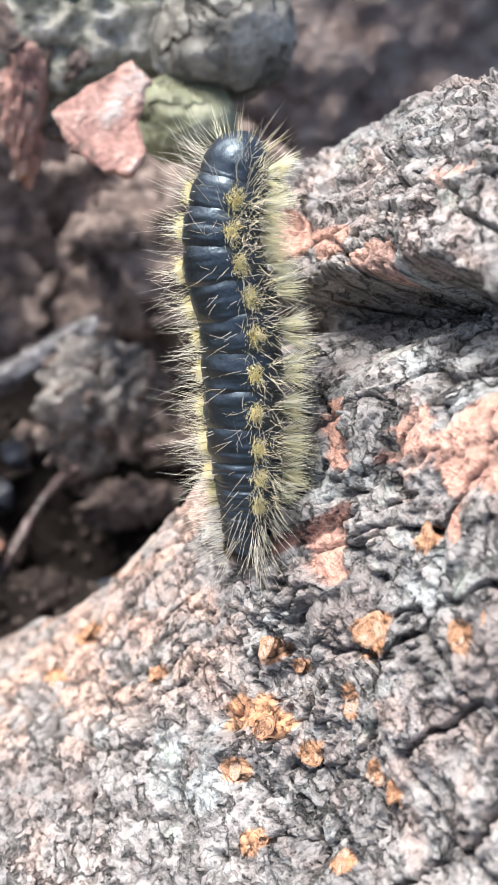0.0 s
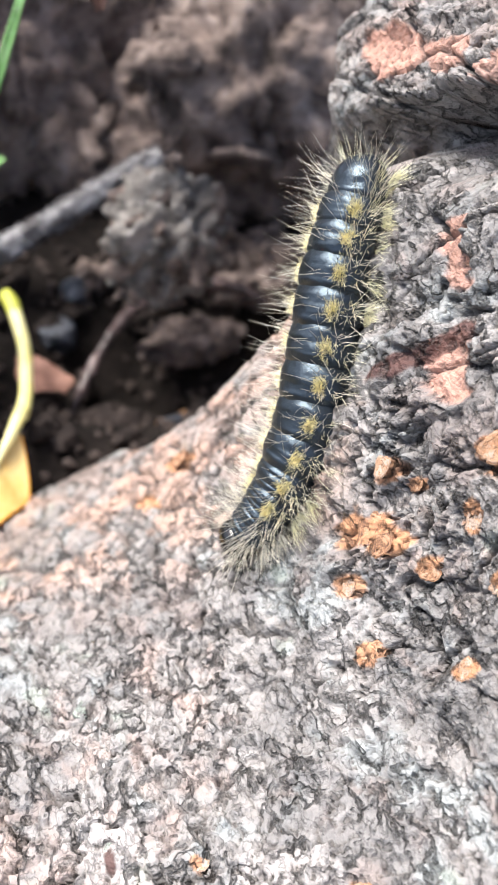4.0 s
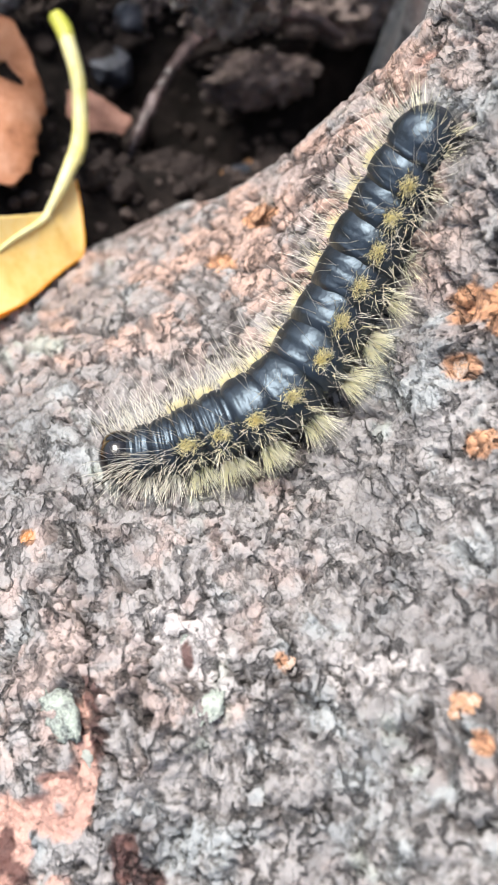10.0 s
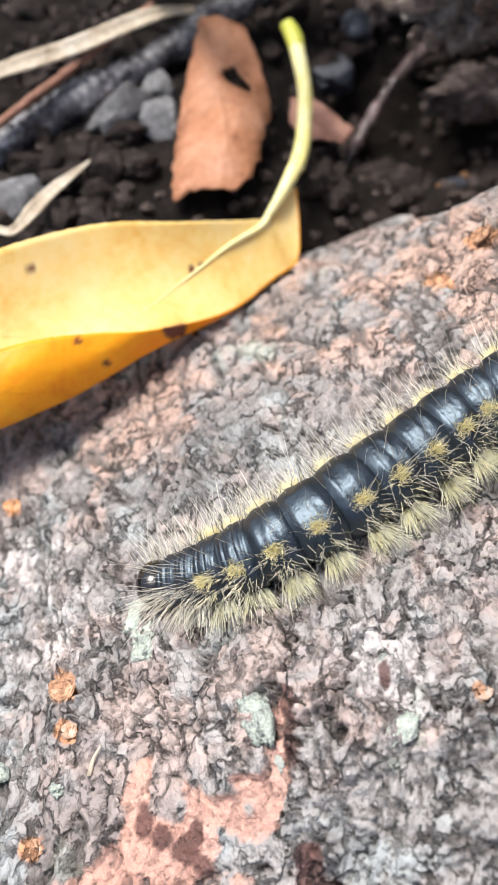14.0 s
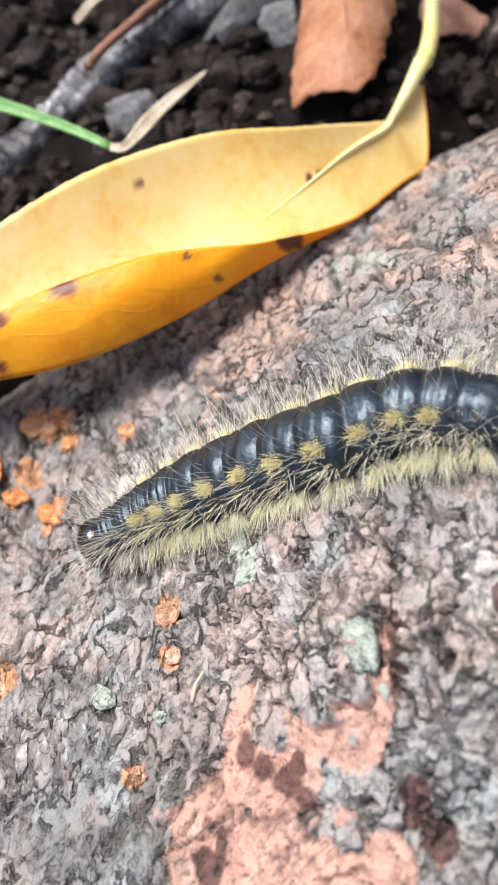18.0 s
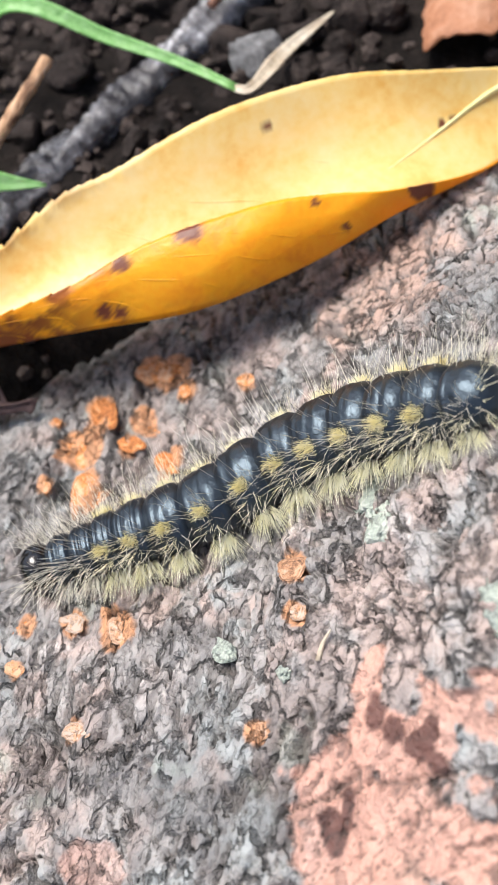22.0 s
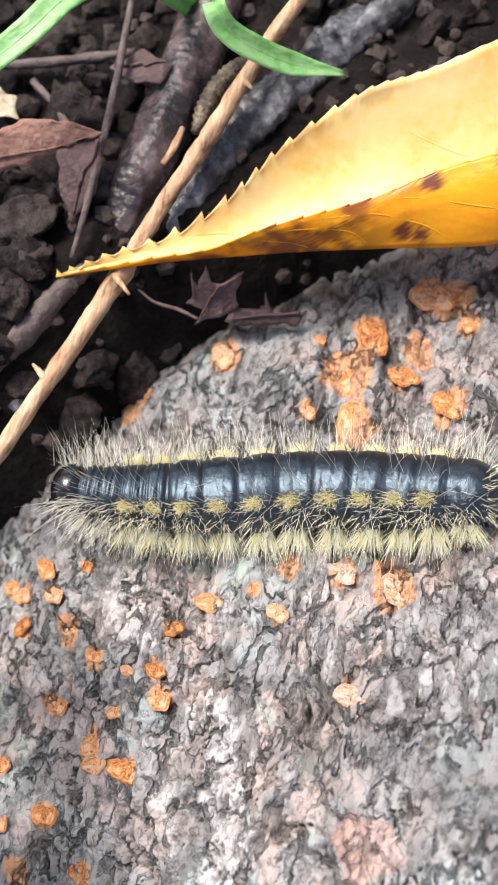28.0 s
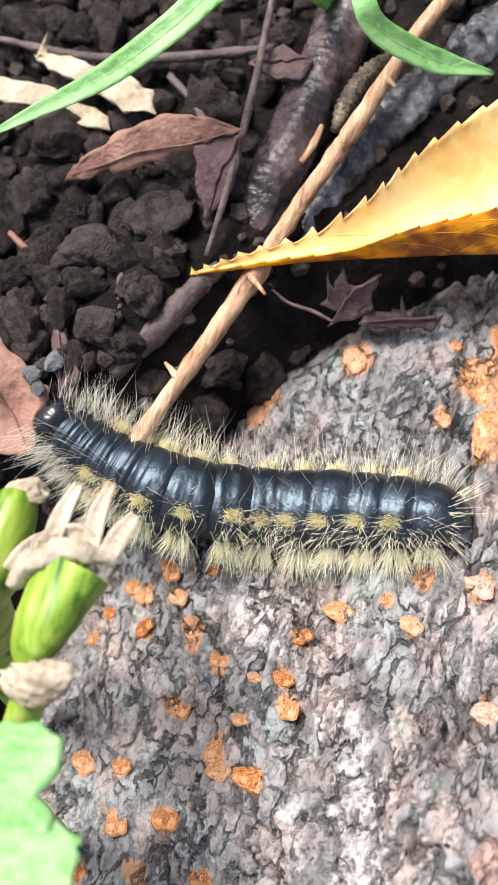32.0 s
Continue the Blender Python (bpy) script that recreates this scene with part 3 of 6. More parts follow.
def dead_leaf(outline, thick=0.02, curl=0.12, seed=0, cuts=3, holes=()):
    """A dry flat leaf: an outline of world points in centimetres, filled, crumpled and given thickness."""
    bm = bmesh.new()
    ring = [bm.verts.new(Vector(p)) for p in outline]
    edges = [bm.edges.new((ring[k], ring[(k + 1) % len(ring)])) for k in range(len(ring))]
    for hole in holes:
        inner = [bm.verts.new(Vector(p)) for p in hole]
        edges += [bm.edges.new((inner[k], inner[(k + 1) % len(inner)])) for k in range(len(inner))]
    bmesh.ops.triangle_fill(bm, edges=edges, use_beauty=True)
    for _ in range(cuts):
        bmesh.ops.subdivide_edges(bm, edges=bm.edges[:], cuts=1, use_grid_fill=True)
        bmesh.ops.triangulate(bm, faces=bm.faces[:])
    rim = {v for e in bm.edges if len(e.link_faces) == 1 for v in e.verts}
    for v in bm.verts:
        s = Vector((seed * 5.1, 0, 0))
        wave = noise.noise(v.co * 1.1 + s) * curl + noise.noise(v.co * 3.1 + s) * curl * 0.35
        v.co.z += wave
        if v in rim:
            v.co += Vector((noise.noise(v.co * 6 + s), noise.noise(v.co * 6 - s), 0)) * 0.06
    bmesh.ops.recalc_face_normals(bm, faces=bm.faces[:])
    if sum(f.normal.z for f in bm.faces) < 0:
        bmesh.ops.reverse_faces(bm, faces=bm.faces[:])
    geom = bmesh.ops.solidify(bm, geom=bm.faces[:], thickness=thick)
    bmesh.ops.scale(bm, vec=(0.01, 0.01, 0.01), verts=bm.verts[:])
    return bm


def empty(name, at):
    ob = new(name)
    ob.empty_display_size = 0.005
    ob.location = at
    return ob


def home(ob, at):
    """Moves an object's origin to a world point without moving what it shows."""
    ob.data.transform(Matrix.Translation(-at))
    ob.location = at
    return ob


# ---- ground: one dark sheet of soil that runs to the horizon ----
def soil_level(x, y):
    """Height of the soil, in centimetres, over level plan coordinates."""
    z = -0.55 + 0.3 * step(-5.5, -8.5, x) * step(-2.5, 0.5, y) + 0.25 * rough(x * 0.35, y * 0.35, 5, 3)
    z = z - 2.6 * np.exp(-(((x - 3.3) / 2.1) ** 2 + ((y - 9.2) / 1.7) ** 2))
    d = inside(x, y * 0.883 + z * 0.469)
    near = (np.abs(x) < 30) & (np.abs(y) < 30)
    return z - near * (1.1 * step(-1.5, 0.0, d) * step(-1, -6, x) + 2.8 * step(-0.2, 0.9, d) + 0.6 * step(-1.0, 0.1, d))


def soil_place(gx, gy):
    z = soil_level(gx, gy)
    f1, f2, who = cells(gx * 1.6, gy * 1.6, 3)
    near = step(40, 15, np.hypot(gx, gy))
    z = z + near * (0.16 * (1 - f1) + 0.05 * rough(gx * 5, gy * 5, 9, 3))
    return np.stack([gx, gy, z], -1) * 0.01


far = np.geomspace(22, 60000, 30)
xs = np.r_[-far[::-1], np.arange(-21, 21.01, 0.13), far]
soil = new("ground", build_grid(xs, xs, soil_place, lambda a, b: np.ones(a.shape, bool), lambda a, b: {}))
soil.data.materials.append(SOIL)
tagged(soil, "dark damp crumbly soil around the tree root", "soil", kind="structure")


# ---- the tree root ----
# orange lenticels: x, y, half width
LENT_A = [(-7.20, -0.82, 0.24), (-7.02, -0.68, 0.12), (-8.04, -3.08, 0.12), (-7.75, -3.10, 0.11), (-8.31, -3.45, 0.09), (-7.65, -3.38, 0.11), (-8.37, -3.75, 0.09),
          (-7.40, -2.77, 0.12), (-7.25, -2.96, 0.11), (-6.99, -2.59, 0.09), (-7.06, -3.22, 0.12), (-5.53, -2.57, 0.12), (-5.83, -2.89, 0.09), (-6.63, -3.38, 0.09),
          (-7.04, -3.93, 0.13), (-6.15, -3.40, 0.07), (-5.89, -3.31, 0.10), (-5.77, -3.54, 0.13), (-6.16, -3.78, 0.09), (-6.40, -4.13, 0.15), (-5.91, -4.23, 0.18),
          (-6.30, -4.30, 0.11), (-7.99, -4.92, 0.15), (-7.44, -4.72, 0.11), (-7.32, -5.22, 0.13), (-6.84, -4.95, 0.15), (-7.66, -5.84, 0.11), (-6.99, -5.55, 0.15),
          (-6.30, -5.27, 0.13)]
LENT_B = [(-3.93, 0.95, 0.22), (-3.65, 1.02, 0.13), (-3.43, 0.67, 0.10), (-2.69, 0.84, 0.12), (-4.51, 0.39, 0.21), (-4.71, -0.02, 0.22), (-3.94, 0.30, 0.17),
          (-4.05, 0.01, 0.15), (-3.50, -0.19, 0.18), (-5.07, 0.24, 0.07), (-6.11, -0.14, 0.15), (-4.46, -0.64, 0.24), (-4.99, -0.57, 0.09), (-3.63, -2.00, 0.17),
          (-3.78, -1.85, 0.11), (-4.76, -2.07, 0.16), (-4.76, -2.50, 0.11), (-5.05, -2.35, 0.09), (-1.68, -1.29, 0.16), (-1.60, -1.66, 0.11), (-4.20, -2.0, 0.13), (-3.87, -2.99, 0.14),
          (-1.96, -2.71, 0.12)]
LENT_C = [(4.49, 1.94, 0.20), (4.60, 1.69, 0.13), (4.84, 1.30, 0.12), (4.26, 1.41, 0.12), (5.30, 0.97, 0.15), (5.40, 0.76, 0.11), (4.35, 0.65, 0.13),
          (4.97, 0.28, 0.10), (5.39, 2.18, 0.18), (4.73, 2.46, 0.12), (4.85, 2.18, 0.07), (5.18, 1.65, 0.13), (5.95, 1.83, 0.20), (3.70, 2.77, 0.09),
          (5.70, 2.76, 0.13), (3.48, 4.97, 0.2), (3.11, 3.89, 0.12), (3.41, 5.35, 0.11), (0.16, 0.23, 0.07), (4.38, 5.37, 0.12), (2.67, 3.42, 0.16),
          (3.69, -1.62, 0.13), (3.75, -1.92, 0.12), (2.33, -1.12, 0.09)]


def bark_relief(x, y):
    """Relief of the bark, two random numbers of its flakes, and how deep a point lies in a crack between them."""
    u = flow(x)
    west = step(0.5, -3.0, x)
    rim = step(2.9, 1.9, inside(x, y)) * step(-3.5, -1.0, x) * step(4.6, 3.9, x)
    flank = step(4.7, 5.4, x)
    bend = 0.24 - 0.08 * west
    wx, wy = u + bend * rough(u * 1.7, y * 1.7, 31, 4), y + 0.22 * rough(u * 1.7, y * 1.7, 41, 4)
    # thin overlapping flakes: terraces of a warped noise, drawn out along the fibres towards the root's end
    stretch = 1 - 0.62 * west
    h = rough(wx * 1.9, wy * 1.9 * stretch, 51, 6) * 4.2
    level = np.floor(h)
    f = h - level
    riser = step(0.0, 0.22, f)
    foot = 1 - step(0.02, 0.13, np.minimum(f, 1.12 - f))
    broken = step(-0.2, 0.1, rough(u * 2.1 + 9, y * 2.1, 57, 3))
    _, _, who = cells(wx * 1.6, wy * 1.6, 55)
    flake_id = scatter(level.astype(np.int64), np.floor(who * 9999).astype(np.int64), 59)
    # small knobs that crowd together in the middle of the root
    jx, jy = u + 0.2 * rough(u * 3.0, y * 3.0, 61, 4), y + 0.2 * rough(u * 3.0, y * 3.0, 63, 4)
    g1, g2, chunk = cells(jx * 3.4, jy * 3.4, 52)
    k1, k2, bit = cells(jx * 6.5, jy * 6.5, 53)
    lumpy = step(-0.05, 0.35, rough(u * 0.9, y * 0.9, 78, 3) + 0.12 * (1 - west)) * (1 - 0.8 * rim)
    seam = step(0.05, 0.35, lumpy) * (1 - step(0.0, 0.09, g2 - g1))
    # long winding cracks, and fine ones between them
    swirl = np.abs(rough(wx * 1.05, wy * 1.05 * stretch, 68, 5))
    wind = (1 - step(0.004, 0.036, swirl)) * step(-0.2, 0.15, rough(u * 0.8, y * 0.8, 77, 3))
    curl = np.abs(rough(wx * 3.6, wy * 3.6 * stretch, 69, 4))
    fine = (1 - step(0.005, 0.055, curl)) * step(-0.15, 0.2, rough(u * 1.9, y * 1.9, 70, 2))
    fibre = rough(jx * 9.0, jy * 1.9, 24, 4)
    # slanting lens-shaped plates under the rim
    px, py = (wx * 0.87 + wy * 0.5), (-wx * 0.5 + wy * 0.87)
    d1, d2, plate = cells(px * 1.7, py * 3.8, 54)
    groove = rim * (1 - step(0.0, 0.16, d2 - d1))
    z = 0.17 * rough(u * 0.7, y * 0.7, 21, 3) + 0.055 * (level + riser) * (1 - 0.8 * rim)
    z = z - 0.045 * foot * broken - 0.15 * wind - 0.045 * fine * (1 - 0.6 * rim) - 0.06 * seam - 0.10 * groove
    z = z + lumpy * (0.06 * (chunk - 0.5) + 0.06 * (0.5 - g1) + 0.02 * (0.5 - k1)) + 0.07 * rim * (plate - 0.4)
    z = z + 0.02 * rough(u * 5.5, y * 5.5, 22, 4) + 0.05 * west * fibre
    big1, big2, _ = cells(wx * 0.9, wy * 0.9, 56)
    split = flank * (1 - step(0.01, 0.06, big2 - big1))
    z = z - 0.22 * split
    # flake feet and cracks tinted dark, standing in for shade there
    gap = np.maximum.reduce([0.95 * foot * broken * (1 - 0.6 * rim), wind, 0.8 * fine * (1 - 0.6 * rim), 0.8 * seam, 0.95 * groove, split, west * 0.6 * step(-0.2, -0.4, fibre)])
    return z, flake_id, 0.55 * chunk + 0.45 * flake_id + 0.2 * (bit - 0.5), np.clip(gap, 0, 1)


def spots(x, y, table, ragged=0.6):
    out = np.zeros(x.shape)
    blot = ragged * rough(x * 4.0, y * 4.0, 81, 4) + ragged * 0.7 * rough(x * 1.5, y * 1.5, 82, 2)
    for row in table:
        d = np.hypot((x - row[0]) / row[2], (y - row[1]) / row[3])
        amount = row[4] if len(row) > 4 else 1.0
        broken = (1 - amount) * 6.0 * (rough(x * 2.0, y * 3.0, 83, 3) + 0.12)
        out = np.maximum(out, min(1, amount + 0.05) * step(1.05, 0.85, d + blot + broken))
    return out


def root_place(gx, gy):
    p = root_skin(gx, gy)
    p[..., 2] -= 9 * step(7.6, 8.6, gx) + 9 * step(-6.6, -7.8, gy) + 6 * step(8.6, 9.3, gy) + 2.0 * step(-0.5, -1.7, inside(gx, gy))
    return (p @ LEAN3.T) * 0.01


def root_fields(gx, gy):
    _, who, chunk, gap = bark_relief(gx, gy)
    u = flow(gx)
    tone = rough(u * 0.8, gy * 0.8, 91, 4)
    fleck = rough(u * 3.3, gy * 3.3, 95, 4)
    rim = step(2.2, 0.7, inside(gx, gy)) * step(-3.5, -1.0, gx) * step(4.9, 4.0, gx)
    warm = step(0.1, 0.55, 0.6 * tone + 0.6 * (chunk - 0.5) + 0.8 * fleck + 0.2 * step(2, -3, gx) + 0.4 * rim)
    cool = step(0.1, 0.55, -0.6 * tone + 0.5 * (0.5 - chunk) + 0.8 * rough(u * 2.7, gy * 2.7, 98, 4))
    # last term darkens bark near the west rim, partly shade put into colour
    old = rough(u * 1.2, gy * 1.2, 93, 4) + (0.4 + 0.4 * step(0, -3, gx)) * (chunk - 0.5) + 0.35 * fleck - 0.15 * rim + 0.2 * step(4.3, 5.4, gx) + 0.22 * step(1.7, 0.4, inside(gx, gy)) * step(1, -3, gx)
    tan = step(3.0, 1.8, inside(gx, gy)) * step(-3.0, -1.2, gx) * step(4.9, 4.2, gx) * step(-0.15, 0.15, rough(u * 1.3, gy * 1.3, 94, 3) + 0.7 * (chunk - 0.5) + 0.03) * (1 - 0.9 * gap)
    lichen = step(0.4, 0.6, rough(u * 2.2, gy * 2.2, 97, 4))
    ochre = spots(gx, gy, [(x, y, r * 1.05 / (1 + 1.2 * (x > 5)), r * 1.05, 0.95) for table in (LENT_A, LENT_B, LENT_C) for x, y, r in table], 0.8)
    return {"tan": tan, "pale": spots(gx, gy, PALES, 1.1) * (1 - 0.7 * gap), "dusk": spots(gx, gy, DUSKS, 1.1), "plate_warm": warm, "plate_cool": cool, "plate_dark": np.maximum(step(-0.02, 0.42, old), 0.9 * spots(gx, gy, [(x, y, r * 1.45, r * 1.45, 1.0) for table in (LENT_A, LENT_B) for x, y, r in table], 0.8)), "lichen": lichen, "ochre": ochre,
            "bare": spots(gx, gy, PATCHES, 0.9), "scar": spots(gx, gy, DARKS, 1.0), "fissure_shade": gap}


root = empty("tree_root", R(0, 0, 0))
tagged(root, "grey furrowed tree root with flaking bark and orange lenticels", "tree root")
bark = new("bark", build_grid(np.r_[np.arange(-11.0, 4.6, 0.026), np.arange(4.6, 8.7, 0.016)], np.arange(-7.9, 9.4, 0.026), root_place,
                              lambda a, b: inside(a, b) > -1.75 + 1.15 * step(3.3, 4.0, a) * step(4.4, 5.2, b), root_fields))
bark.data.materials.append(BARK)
bark.parent = root


def on_root(x, y, lift=0.0):
    """Point on the bark and the bark's outward direction, in world metres."""
    ax, bx = np.array([[x]]), np.array([[y]])
    n = LEAN.to_3x3() @ Vector(root_normal(ax, bx)[0][0, 0])
    return R(*root_skin(ax, bx)[0, 0]) + n * lift * 0.01, n


# ---- lenticels, chips ----
def scab_mesh(seed):
    """A scabby lenticel: a low uneven cushion with a raised rim, in units of its half width."""
    bm = bmesh.new()
    rnd = random.Random(seed)
    rings, sides = 12, 34
    rows = []
    for i in range(rings + 1):
        r = i / rings
        row = []
        for j in range(sides):
            a = 2 * math.pi * j / sides
            out = 1 + 0.45 * noise.noise(Vector((math.cos(a) * 0.9, math.sin(a) * 0.9, seed * 2.3))) + 0.13 * noise.noise(Vector((math.cos(a) * 3.4, math.sin(a) * 3.4, seed)))
            x, y = r * out * math.cos(a) * 0.74, r * out * math.sin(a) * 1.22
            h = 0.2 + 0.5 * math.exp(-((r - 0.7) / 0.16) ** 2) - (1.2 * (r - 0.8) / 0.2 if r > 0.8 else 0)
            h += 0.30 * noise.noise(Vector((x * 2.4, y * 2.4, seed * 7))) + 0.35 * noise.noise(Vector((x * 5, y * 5, seed))) + 0.12 * noise.noise(Vector((x * 13, y * 13, seed)))
            row.append(bm.verts.new((x, y, h)))
            if i == 0:
                break
        rows.append(row)
    for j in range(sides):
        bm.faces.new((rows[0][0], rows[1][j], rows[1][(j + 1) % sides]))
    for a, b in zip(rows[1:], rows[2:]):
        for j in range(sides):
            bm.faces.new((a[j], b[j], b[(j + 1) % sides], a[(j + 1) % sides]))
    me = bpy.data.meshes.new("lenticel")
    bm.to_mesh(me)
    bm.free()
    return me


def lay_on_root(name, data, mat, x, y, size, spin, lift=0.0, tall=1.0):
    at, up = on_root(x, y, lift)
    ob = part(name, None, mat, root, data=data)
    q = up.to_track_quat("Z", "Y") @ Matrix.Rotation(spin, 3, "Z").to_quaternion()
    ob.matrix_basis = root.matrix_basis.inverted() @ Matrix.LocRotScale(at, q, Vector((size, size, size * tall)) * 0.01)
    return ob


rnd = random.Random(4)
SCABS, SCABS_T = [scab_mesh(k) for k in range(7)], [scab_mesh(k + 9) for k in range(6)]
for table in (LENT_A, LENT_B, LENT_C):
    for x, y, size in table:
        tan = x > 2 or (x > -4.4 and y < -0.8)
        lay_on_root("lenticel", rnd.choice(SCABS_T if tan else SCABS), SCAB_T if tan else SCAB, x, y, size * (1.12 if x < -4 else 1.05), rnd.gauss(0, 0.35), 0.004 if x > -5.2 else 0.012, rnd.uniform(0.05, 0.10) * (0.6 if x > -5.2 else 1))


def chip_mesh(seed, longness):
    bm = lump(1, seed, 4, 0.5, (1, longness, 0.42), 0.9, 0.2)
    bmesh.ops.scale(bm, vec=(100, 100, 100), verts=bm.verts[:])
    me = bpy.data.meshes.new("chip")
    bm.to_mesh(me)
    bm.free()
    return me


CHIPS = [(0.36, -1.42, 0.19, 1.9, 1.65), (0.45, -1.78, 0.08, 1.5, 1.8), (-0.95, -0.5, 0.30, 0.9, 0.3), (-0.8, -0.85, 0.2, 1.3, 0.2), (-2.47, -2.04, 0.17, 1.7, -0.3),
         (-1.69, -2.18, 0.11, 1.1, 0.4), (1.62, -1.5, 0.14, 1.5, 0.4), (1.37, 0.64, 0.15, 0.7, 0.4), (1.5, -0.8, 0.09, 1.8, 0.5), (0.3, -1.25, 0.1, 1.1, 1.0)]
for k, (x, y, size, longness, spin) in enumerate(CHIPS):
    lay_on_root("bark_chip", chip_mesh(20 + k, longness), CHIP, x, y, size * 0.9, spin, -0.02)

# a pale thorn stuck in the bark
at, up = on_root(-1.33, -2.05)
thorn = part("splinter", tube([Vector((0, 0, 0)), Vector((0.03, 0.14, 0.06)), Vector((0.1, 0.28, 0.08))], [0.03, 0.022, 0.008], 10, 6), SHEATH, root, "pale thin splinter of wood")
thorn.location = at - root.location


# ---- the big yellow leaf ----
FAR = [(0.99, 5.46, -2.95), (0.85, 5.26, -2.95), (0.69, 5.08, -2.9), (0.53, 4.92, -2.72), (-0.52, 4.66, -1.95), (-1.65, 4.5, -1.55), (-3.01, 3.99, -1.15), (-4.28, 3.31, -1.06), (-4.94, 3.0, -1.01), (-5.71, 2.34, -1.0), (-6.22, 1.69, -0.89), (-6.78, 1.2, -0.76), (-7.34, 0.91, -0.56), (-7.95, 0.58, -0.48)]
FOLD = [(1.1, 5.46, -3.0), (1.14, 4.93, -3.07), (1.1, 4.42, -3.11), (0.77, 4.1, -2.8), (0.13, 3.49, -2.3), (-0.87, 2.84, -1.62), (-1.98, 2.13, -1.27), (-3.15, 1.61, -1.0), (-4.4, 1.38, -0.97), (-5.23, 1.24, -0.92), (-6.13, 1.05, -0.81), (-6.56, 0.95, -0.71), (-7.01, 0.83, -0.57), (-7.95, 0.56, -0.48)]
NEAR = [(1.09, 5.44, -2.98), (1.14, 4.91, -3.06), (1.1, 4.41, -3.09), (0.77, 4.09, -2.78), (0.13, 3.5, -2.25), (-0.83, 3.05, -1.33), (-1.61, 2.95, -1.05), (-2.43, 2.79, -0.83), (-3.75, 2.32, -0.69), (-4.6, 1.86, -0.66), (-5.62, 1.43, -0.54), (-6.26, 1.1, -0.56), (-6.92, 0.9, -0.51), (-7.95, 0.57, -0.48)]
SPOTS = [(-3.22, 2.48, 0.204), (-4.02, 2.1, 0.132), (-4.24, 1.56, 0.108), (-4.07, 1.55, 0.096), (-1.79, 2.84, 0.06), (-0.67, 3.08, 0.108), (-0.54, 3.14, 0.108), (-1.46, 2.61, 0.06), (-0.39, 4.05, 0.06), (-0.28, 4.13, 0.06), (-2.45, 3.88, 0.06)]


def stations(points, n):
    p = np.array([2 * np.array(points[0]) - points[1], *points, 2 * np.array(points[-1]) - points[-2]], float)
    at = np.linspace(0, len(points) - 1.0001, n)
    out = []
    for u in at:
        k = int(u)
        a, b, c, d = p[k : k + 4]
        u -= k
        out.append(0.5 * (2 * b + (c - a) * u + (2 * a - 5 * b + 4 * c - d) * u * u + (3 * b - a - 3 * c + d) * u**3))
    return np.array(out)


def leaf_sheet(first, last, n, m, sag, teeth_first, teeth_last, mat, name, burn):
    """A strip of leaf between two long edges, bowed across, with saw teeth on the edges that are margins."""
    a, b = stations(first, n), stations(last, n)
    co = np.zeros((n, m, 3))
    run = np.r_[0, np.cumsum(np.linalg.norm(np.diff((a + b) / 2, axis=0), axis=1))]
    saw = (run / 0.24) % 1.0
    for i in range(n):
        tooth = (1 - saw[i]) ** 1.5
        u = max(0.0, (i / (n - 1) * 13 - 2) / 11)
        across = b[i] - a[i]
        wide = np.linalg.norm(across) + 1e-6
        out = across / wide * (0.03 + 0.1 * min(1, max(0, (u - 0.5) * 3.5))) * (tooth - 0.4)
        first_tooth, last_tooth = out * teeth_first * (0.6 if sag > 0 else 1.0) * min(1, max(0.25, (u - 0.25) * 3)), out * teeth_last * min(1, u * 4)
        for j in range(m):
            s = j / (m - 1)
            q = a[i] + across * s - first_tooth * (1 - s) ** 18 + last_tooth * s**18
            q[2] += sag * math.sin(math.pi * s) * min(1, wide / 1.5) * min(1, max(0, u - 0.06) * 4)
            vein = math.sin((u * 34 + s * 4 * (1 if sag < 0 else -1)) * 2)
            q[2] += 0.004 * vein * math.sin(math.pi * s) + 0.04 * noise.noise(Vector((q[0] * 0.8, q[1] * 0.8, 3)))
            co[i, j] = q
    idx = np.arange(n * m).reshape(n, m)
    quads = np.stack([idx[:-1, :-1], idx[1:, :-1], idx[1:, 1:], idx[:-1, 1:]], -1).reshape(-1, 4)
    me = bpy.data.meshes.new(name)
    flat = co.reshape(-1, 3)
    me.from_pydata([R(*q) for q in flat], [], quads.tolist())
    for field in ("spot", "burn"):
        me.attributes.new(field, "FLOAT", "POINT")
    x, y = flat[:, 0], flat[:, 1]
    ragged = 0.5 * rough(x * 9, y * 9, 7, 3)
    dark = np.zeros(len(x))
    for sx, sy, size in SPOTS:
        dark = np.maximum(dark, step(1.1, 0.75, np.hypot(x - sx, (y - sy) * 1.15) / size + ragged))
    me.attributes["spot"].data.foreach_set("value", dark.astype(np.float32))
    share = np.tile(np.linspace(0, 1, m), n)
    along = np.repeat(np.clip((np.linspace(0, 1, n) * 13 - 2) / 11, 0, 1), m)
    scorch = burn(along, share) * np.clip(0.55 + 3.2 * rough(x * 4, y * 7, 12, 5), 0, 1)
    me.attributes["burn"].data.foreach_set("value", scorch.astype(np.float32))
    ob = part(name, None, mat, leaf, data=me)
    thick = ob.modifiers.new("thickness", "SOLIDIFY")
    thick.thickness, thick.offset = 0.0002, 0
    return ob


